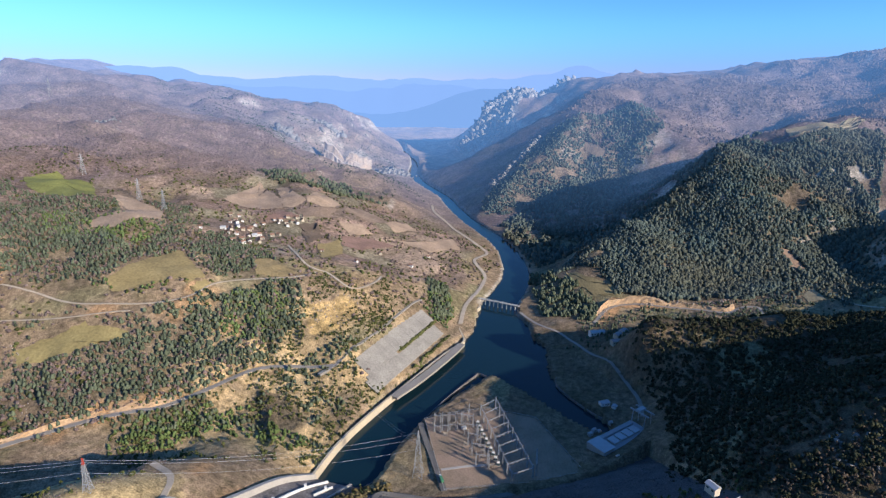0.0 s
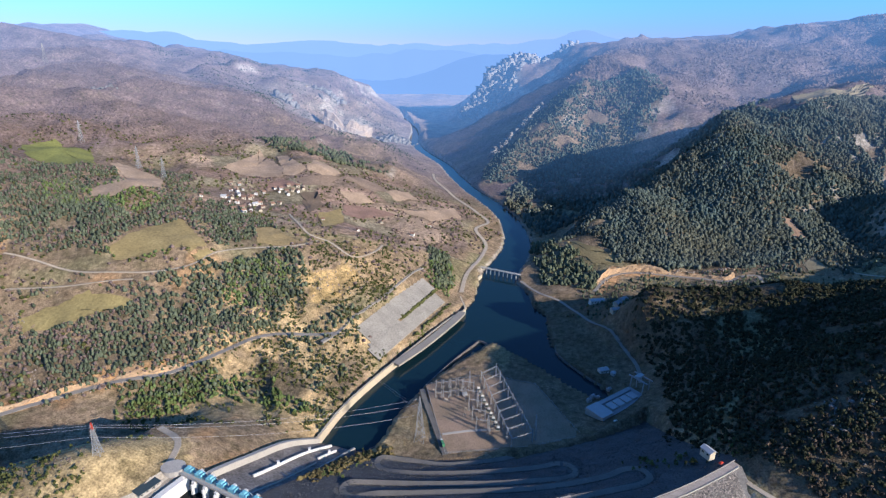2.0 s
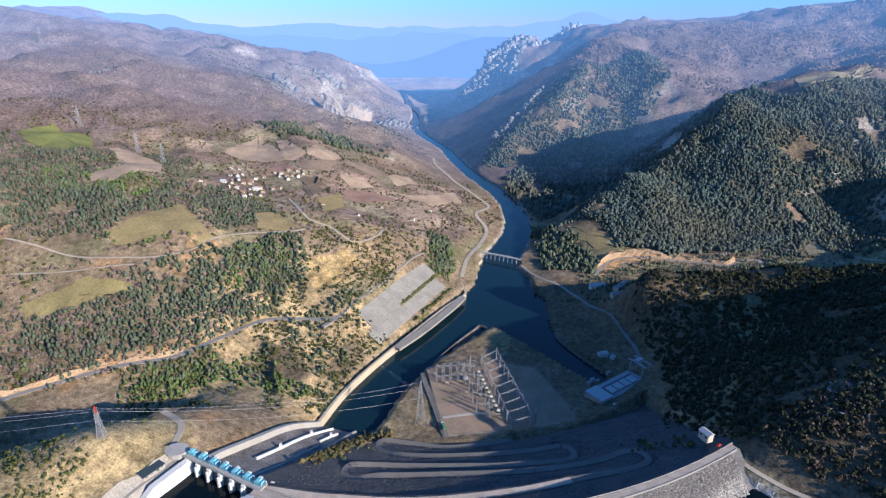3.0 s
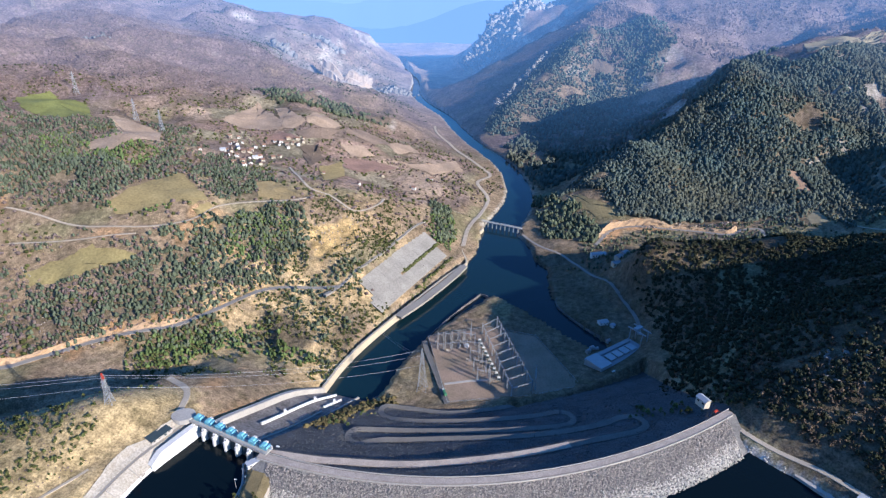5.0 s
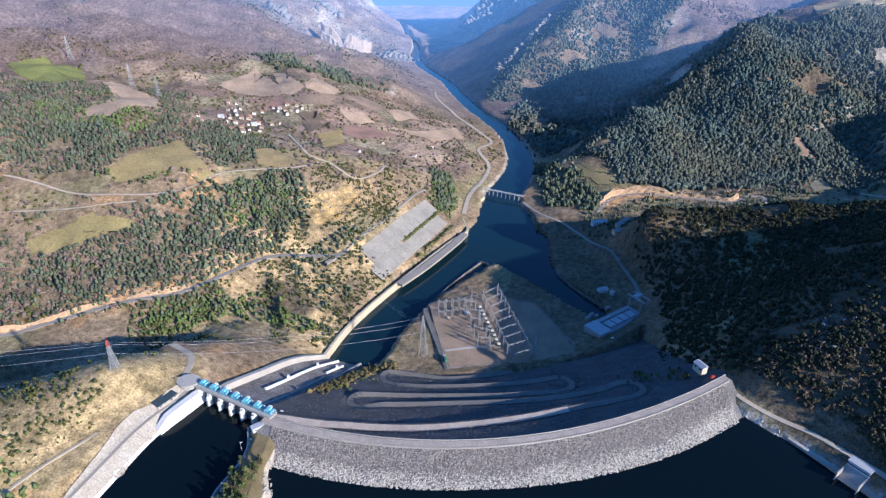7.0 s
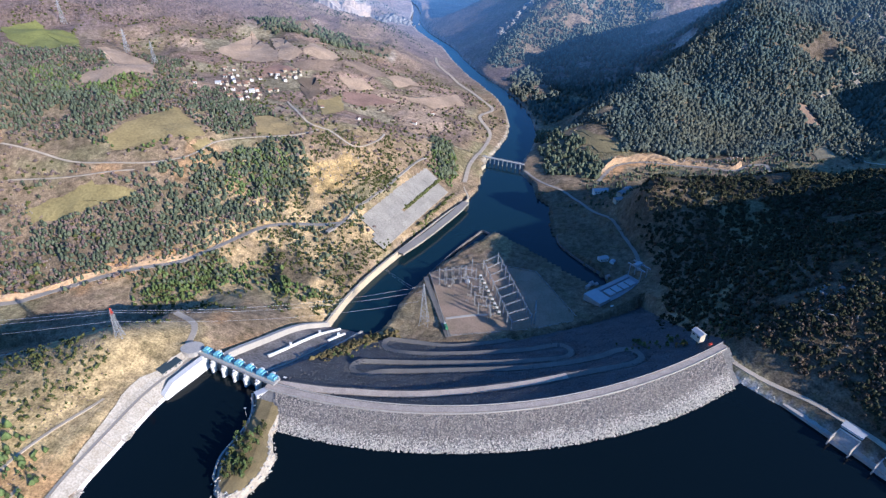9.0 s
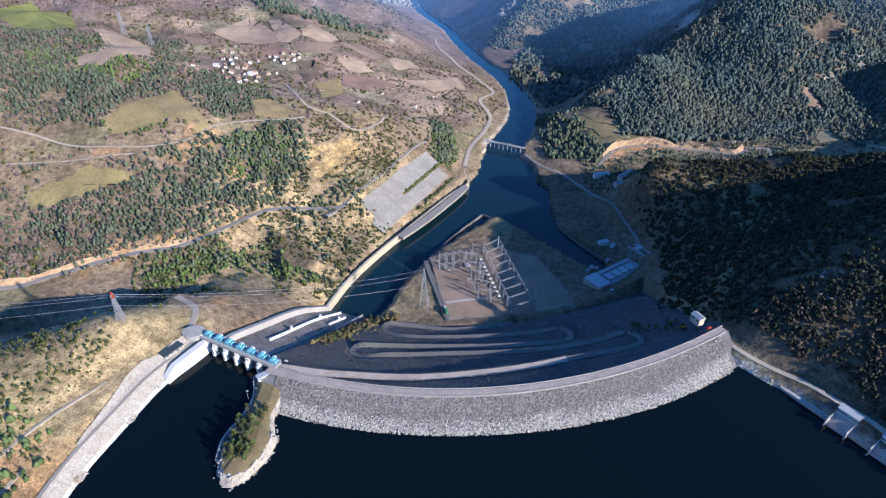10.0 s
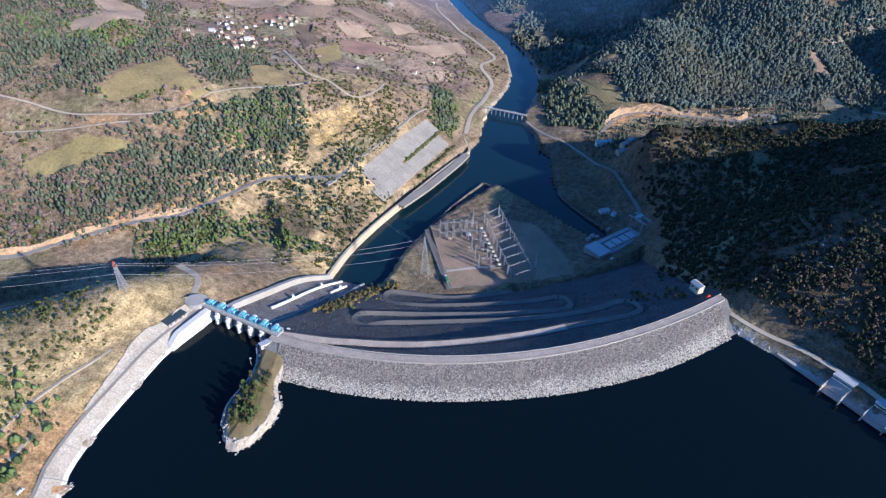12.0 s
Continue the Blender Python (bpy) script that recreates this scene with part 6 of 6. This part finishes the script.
for name, spacing, height, gap in (("bench_wood", 4.4, (4, 7.5), 0.28), ("upper_wood", 5.2, (3.5, 7), 0.42), ("lower_wood", 4.8, (3.5, 7), 0.30), ("ravine_wood", 4.8, (3, 7), 0.40),
                                   ("spur_wood", 8.5, (6, 10), 0.3), ("bank_wood", 5, (5, 10), 0.15), ("fork_wood", 4.8, (3, 6), 0.3), ("saddle_wood", 5.6, (5, 10), 0.2)):
    x, y = thin(*sample(WOODS[name], spacing), gap, 90 + len(name))
    plant("pine_wood", x, y, rng.uniform(*height, len(x)), PINES if name not in ("spur_wood",) else PINES_FAR, M_PINE, "dark green pine wood on the slope", "trees")
SLOPE_WOODS = (([(-620, 455), (-440, 445), (-310, 540), (-225, 612), (-200, 700), (-330, 600), (-390, 600), (-470, 590), (-620, 600)], 121, 0.22),
               ([(-760, 700), (-590, 690), (-460, 700), (-440, 760), (-560, 840), (-600, 960), (-760, 900)], 122, 0.24),
               ([(-440, 770), (-330, 745), (-250, 800), (-360, 930), (-470, 890)], 123, 0.26),
               ([(-400, 655), (-470, 655), (-560, 625), (-400, 560), (-330, 655)], 124, 0.3),
               ([(-1000, 900), (-760, 860), (-470, 890), (-420, 960), (-500, 1050), (-640, 960), (-760, 960), (-850, 1040)], 125, 0.3))
for poly, seed, gap in SLOPE_WOODS:
    x, y = thin(*sample(poly, 4.6), gap, seed, 45)
    k = rng.rand(len(x)) < 0.6
    plant("pine_wood", x[k], y[k], rng.uniform(2.8, 6.5, k.sum()), PINES, M_PINE, "scattered olive green pines on the slope", "trees")
    plant("leafless_wood", x[~k], y[~k], rng.uniform(2.5, 5, (~k).sum()), CLUMPS, M_BARE_WOOD, "brown leafless trees among the pines", "trees")
for poly, seed in (([(-620, 800), (-480, 790), (-450, 870), (-540, 900), (-640, 880)], 126), ([(-480, 690), (-400, 690), (-330, 730), (-350, 745), (-440, 715)], 127), ([(-300, 650), (-230, 640), (-215, 720), (-290, 735)], 128),
                   ([(-30, 800), (16, 780), (20, 850), (6, 950), (-30, 930)], 129), ([(-330, 455), (-240, 500), (-150, 480), (-135, 500), (-230, 560), (-350, 500)], 130), ([(-300, 240), (-240, 225), (-228, 180), (-262, 165), (-300, 180)], 131)):
    x, y = thin(*sample(poly, 4.4), 0.25, seed, 35)
    plant("pine_wood", x, y, rng.uniform(2.8, 6.0, len(x)), PINES, M_YOUNG_PINE, "bright green young pines on the slope", "trees")
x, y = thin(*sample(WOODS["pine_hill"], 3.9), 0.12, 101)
plant("pine_wood", x, y, rng.uniform(4.0, 8.5, len(x)), PINES_FAR, M_PINE_HAZED, "dense green pine wood covering the hill", "trees")
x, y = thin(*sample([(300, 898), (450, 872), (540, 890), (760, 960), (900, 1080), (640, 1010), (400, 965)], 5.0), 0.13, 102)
plant("pine_wood", x, y, rng.uniform(5, 10, len(x)), PINES_FAR, M_PINE_HAZED, "dense green pine wood at the foot of the hill", "trees")
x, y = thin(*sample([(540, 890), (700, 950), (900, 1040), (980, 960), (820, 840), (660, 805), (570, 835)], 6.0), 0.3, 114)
plant("pine_wood", x, y, rng.uniform(3.5, 8, len(x)), PINES_FAR, M_PINE_HAZED, "scattered pines on the side valley terrace", "trees")
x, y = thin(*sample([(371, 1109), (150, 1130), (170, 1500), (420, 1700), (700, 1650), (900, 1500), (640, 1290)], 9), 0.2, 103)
plant("pine_wood", x, y, rng.uniform(7, 13, len(x)), PINES_FAR, M_PINE_HAZED, "shaded pine wood behind the hill", "trees")
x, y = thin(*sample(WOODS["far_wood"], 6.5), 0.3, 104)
plant("pine_wood", x, y, rng.uniform(5, 9, len(x)), PINES_FAR, M_PINE_HAZED, "far green pine wood on a spur", "trees")
# mixed wood of the shaded east slope, its evergreens coloured darker for the shade
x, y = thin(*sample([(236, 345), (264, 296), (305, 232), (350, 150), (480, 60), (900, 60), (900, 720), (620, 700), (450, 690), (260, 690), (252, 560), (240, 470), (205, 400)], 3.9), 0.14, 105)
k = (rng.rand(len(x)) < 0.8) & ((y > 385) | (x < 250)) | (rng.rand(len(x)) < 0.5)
plant("mixed_wood", x[k], y[k], rng.uniform(2.8, 6, k.sum()), CLUMPS, M_SHADE_LEAF, "evergreen trees on the shaded slope, shade put into their colour", "trees")
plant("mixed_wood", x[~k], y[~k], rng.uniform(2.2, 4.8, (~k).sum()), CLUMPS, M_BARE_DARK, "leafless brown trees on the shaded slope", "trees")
# bushes dotted over the dry hill and the valley sides
x, y = thin(*sample([(-245, 300), (-225, 370), (-260, 345), (-330, 300), (-520, 240), (-620, 200), (-420, 60), (-255, 90)], 4.3), 0.30, 106, 40)
plant("bush_cover", x, y, rng.uniform(1.5, 3.3, len(x)), CLUMPS, M_BUSH, "dotted olive green bushes on dry grass", "bushes")
x, y = thin(*sample([(-245, 380), (-150, 440), (-120, 470), (-60, 600), (-60, 720), (-100, 860), (-200, 770), (-240, 610), (-380, 500), (-300, 450)], 4.0), 0.36, 107, 40)
plant("bush_cover", x, y, rng.uniform(1.5, 4.0, len(x)), CLUMPS, M_BUSH, "olive green scrub on the cut slopes", "bushes")
x, y = thin(*sample([(-560, 420), (-430, 440), (-330, 530), (-220, 610), (-100, 620), (60, 900), (130, 1190), (60, 1400), (-150, 1420), (-500, 1340), (-900, 1300), (-900, 600)], 9.0), 0.48, 108)
k = rng.rand(len(x)) < 0.5
plant("scrub", x[k], y[k], rng.uniform(2, 4.5, k.sum()), DOMES, M_BUSH, "olive scrub scattered between the fields", "bushes")
plant("scrub", x[~k], y[~k], rng.uniform(2, 5, (~k).sum()), DOMES, M_BARE_WOOD, "leafless brown scrub scattered between the fields", "bushes")
x, y = thin(*sample([(100, 780), (260, 690), (640, 700), (900, 830), (560, 860), (320, 850), (250, 830), (190, 790)], 7), 0.35, 109)
plant("scrub", x, y, rng.uniform(2.5, 6, len(x)), PINES, M_PINE, "dark green trees along the side valley", "trees")
# leafless woods on the far slopes
x, y = thin(*sample([(-500, 1340), (-150, 1440), (-400, 1720), (-600, 1880), (-900, 2050), (-1500, 2350), (-2200, 2300), (-1900, 1300), (-1000, 900), (-700, 1120)], 8), 0.22, 110, 150)
plant("leafless_wood", x, y, rng.uniform(2.2, 4.6, len(x)), DOMES_FAR, M_BARE_WOOD, "purple-brown leafless woods on the mountainside", "trees")
x, y = thin(*sample([(500, 1800), (700, 1900), (1050, 1450), (1300, 1300), (2000, 1900), (1900, 2400), (1300, 2600), (720, 2600), (430, 2150)], 9.5), 0.27, 111, 150)
plant("leafless_wood", x, y, rng.uniform(3, 6.5, len(x)), DOMES_FAR, M_BARE_WOOD, "purple-brown leafless woods on the far mountain", "trees")
x, y = thin(*sample([(-900, 2050), (-420, 1750), (-160, 1500), (-60, 1700), (-180, 2200), (-250, 2900), (-600, 2950), (-1600, 2850)], 16), 0.42, 112, 150)
plant("scrub", x, y, rng.uniform(2.5, 5, len(x)), DOMES_FAR, M_BUSH, "far scrub along the valley floor", "bushes")


def leafy_crown(seed, clumps, tall, wide):
    """A crown of many small clumps with gaps between them."""
    r = np.random.RandomState(seed)
    s = Shape()
    for _ in range(clumps):
        q, h = r.rand() * 6.28, r.rand() ** 0.8
        rad = wide * math.sqrt(r.rand()) * (1.05 - 0.75 * h)
        c = np.array((rad * math.cos(q), rad * math.sin(q), tall * (0.2 + 0.75 * h)))
        tv, tf = crown_template(r, 5, ((0.0, 0.35), (0.5, 0.5)), 0.95, 0.4)
        k = wide * r.uniform(0.35, 0.6)
        s.add(tv * k + c, [tuple(f) for f in tf])
    return s


def tree(name, m, seed, tall, wide, label, category, mat, group):
    ob = thing(name, m, label, category, group)
    trunk = Shape().beam((0, 0, -0.6), (0.1, 0, tall * 0.55), tall * 0.06, tall * 0.03, 6)
    for i in range(4):
        q = i * 1.7 + seed
        trunk.beam((0, 0, tall * (0.22 + 0.08 * i)), (wide * 0.6 * math.cos(q), wide * 0.6 * math.sin(q), tall * (0.42 + 0.1 * i)), tall * 0.025, tall * 0.01)
    part("trunk", trunk, M_BARK, ob)
    part("crown", leafy_crown(seed, 26, tall, wide), mat, ob)
    return ob


models = [tree("pine_tree", pose(-127 + i, 222 + 3 * i, 6.0), 3 + i, 6.5 + 0.6 * i, 2.2, "bushy green pine tree on the wooded spit", "tree", M_BUSH if i % 2 else M_YOUNG_PINE, "pines on the spit") for i in range(4)]
count = 0
while count < 60:
    x, y = rng.uniform(-139, -112), rng.uniform(206, 262)
    if not inside(np.array(x), np.array(y), [(-137, 250), (-138, 214), (-130, 206), (-120, 212), (-119, 240), (-118, 258), (-123, 258), (-127, 240), (-131, 250)]):
        continue
    count += 1
    s = rng.uniform(0.6, 1.15)
    o = copy_thing(models[count % 4], pose(x, y, 4.6 + 0.1 * min(12, 139 + x), 0, 0, rng.uniform(0, 360)))
    o.scale = (s, s, s * rng.uniform(0.85, 1.15))
bushy = [tree("pine_tree", pose(*on_ground(-262 - 6 * i, 190 + 7 * i)), 13 + i, 5.5, 2.0, "young green pine tree on the dry hillside", "tree", M_BUSH if i % 2 else M_YOUNG_PINE, "hillside pines") for i in range(4)]
count = 0
while count < 110:
    x, y = (rng.uniform(-275, -238), rng.uniform(140, 215)) if count < 70 else (rng.uniform(204, 240), rng.uniform(346, 385))
    count += 1
    s = rng.uniform(0.35, 0.8)
    o = copy_thing(bushy[count % 4], pose(*on_ground(x, y), 0, 0, rng.uniform(0, 360)))
    o.scale = (s, s, s)


def rest_z(x, y):
    return max(float(ground_z(x, y)), float(dam_surface(x, y)))


for x, y, spread, count, size in ((-96, 372, 8, 26, 0.5), (-84, 398, 9, 26, 0.45), (-70, 425, 9, 22, 0.5), (168, 372, 9, 10, 0.7), (188, 358, 7, 12, 0.8), (203, 350, 5, 8, 0.8)):
    for i in range(count):
        px, py = rng.normal(x, spread), rng.normal(y, spread)
        if px < float(chute_side(py)) + 3:
            continue
        s = size * rng.uniform(0.6, 1.4)
        o = copy_thing(bushy[int(rng.randint(4))], pose(px, py, rest_z(px, py), 0, 0, rng.uniform(0, 360)))
        o.scale = (s * 1.2, s * 1.2, s)
x, y = thin(*sample([(-245, 300), (-215, 390), (-260, 420), (-420, 330), (-420, 100), (-245, 120)], 3.2), 0.35, 120, 25)
plant("dry_tufts", x, y, rng.uniform(0.5, 1.3, len(x)), DOMES_FAR, M_BARE_WOOD, "brown dry weeds on the hillside", "grass", (0.5, 0.9))

# shrubs of the mound beside the chute, between the slope slabs, and on the east shoulder
line = dense([(-106, 352, 0), (-94, 375, 0), (-82, 402, 0), (-66, 430, 0), (-52, 445, 0)], 2)
p = line[rng.randint(0, len(line), 260), :2] + rng.normal(0, 5.5, (260, 2))
p = p[p[:, 0] > chute_side(p[:, 1]) + 2.5]
d, _ = line_distance(p[:, 0], p[:, 1], back_line)
p = p[d > 4.5]
size = rng.uniform(1.5, 4.0, len(p))
z = np.maximum(ground_z(p[:, 0], p[:, 1]), dam_surface(p[:, 0], p[:, 1]))
tagged(new("bush_cover", scatter_mesh("bush_cover", DOMES, np.column_stack([p, z - 0.2]), size, material("russet_scrub", (0.155, 0.125, 0.06), vary=0.3, scale=0.1, fine=1.2, island=0.35, bump=0.6, spec=0.1), rng)), "russet and olive scrub on the mound beside the chute", "bushes", kind="stuff")
a = rng.rand(150)
mid_a, mid_b = SLAB_TOP[0] * 0.48 + SLAB_LOW[0] * 0.52, SLAB_TOP[1] * 0.48 + SLAB_LOW[1] * 0.52
a_mid = 0.4 + 0.6 * a
p = mid_a[None] * (1 - a_mid[:, None]) + mid_b[None] * a_mid[:, None] + rng.normal(0, 0.9, (150, 2))
low = SLAB_LOW[0][None] * (1 - a[:, None]) + SLAB_LOW[1][None] * a[:, None] + rng.normal(0, 1.5, (150, 2)) + np.array((2.0, -1.5))
p = np.concatenate([p, low])
plant("bush_cover", p[:, 0], p[:, 1], rng.uniform(1.6, 3.6, len(p)), DOMES, M_BUSH, "row of green shrubs between the slope slabs", "bushes")
for off in (12, 22, 32, 42, 54):
    away = np.array((-0.915, 0.404)) * off
    a = rng.rand(60)
    p = (SLAB_TOP[0] + away)[None] * (1 - a[:, None]) + (SLAB_TOP[1] + away)[None] * a[:, None] + rng.normal(0, 1.2, (60, 2))
    plant("bush_cover", p[:, 0], p[:, 1], rng.uniform(1.4, 3.4, 60), CLUMPS, M_BUSH, "row of shrubs on a terrace above the slabs", "bushes")
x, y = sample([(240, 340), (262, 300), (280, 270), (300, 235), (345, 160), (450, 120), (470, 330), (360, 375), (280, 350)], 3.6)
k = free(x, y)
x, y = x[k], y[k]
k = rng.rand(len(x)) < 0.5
plant("scrub", x[k], y[k], rng.uniform(2.2, 5.0, k.sum()), CLUMPS, M_SHADE_LEAF, "evergreen scrub on the east shoulder in the shade-darkened leaf colour", "bushes")
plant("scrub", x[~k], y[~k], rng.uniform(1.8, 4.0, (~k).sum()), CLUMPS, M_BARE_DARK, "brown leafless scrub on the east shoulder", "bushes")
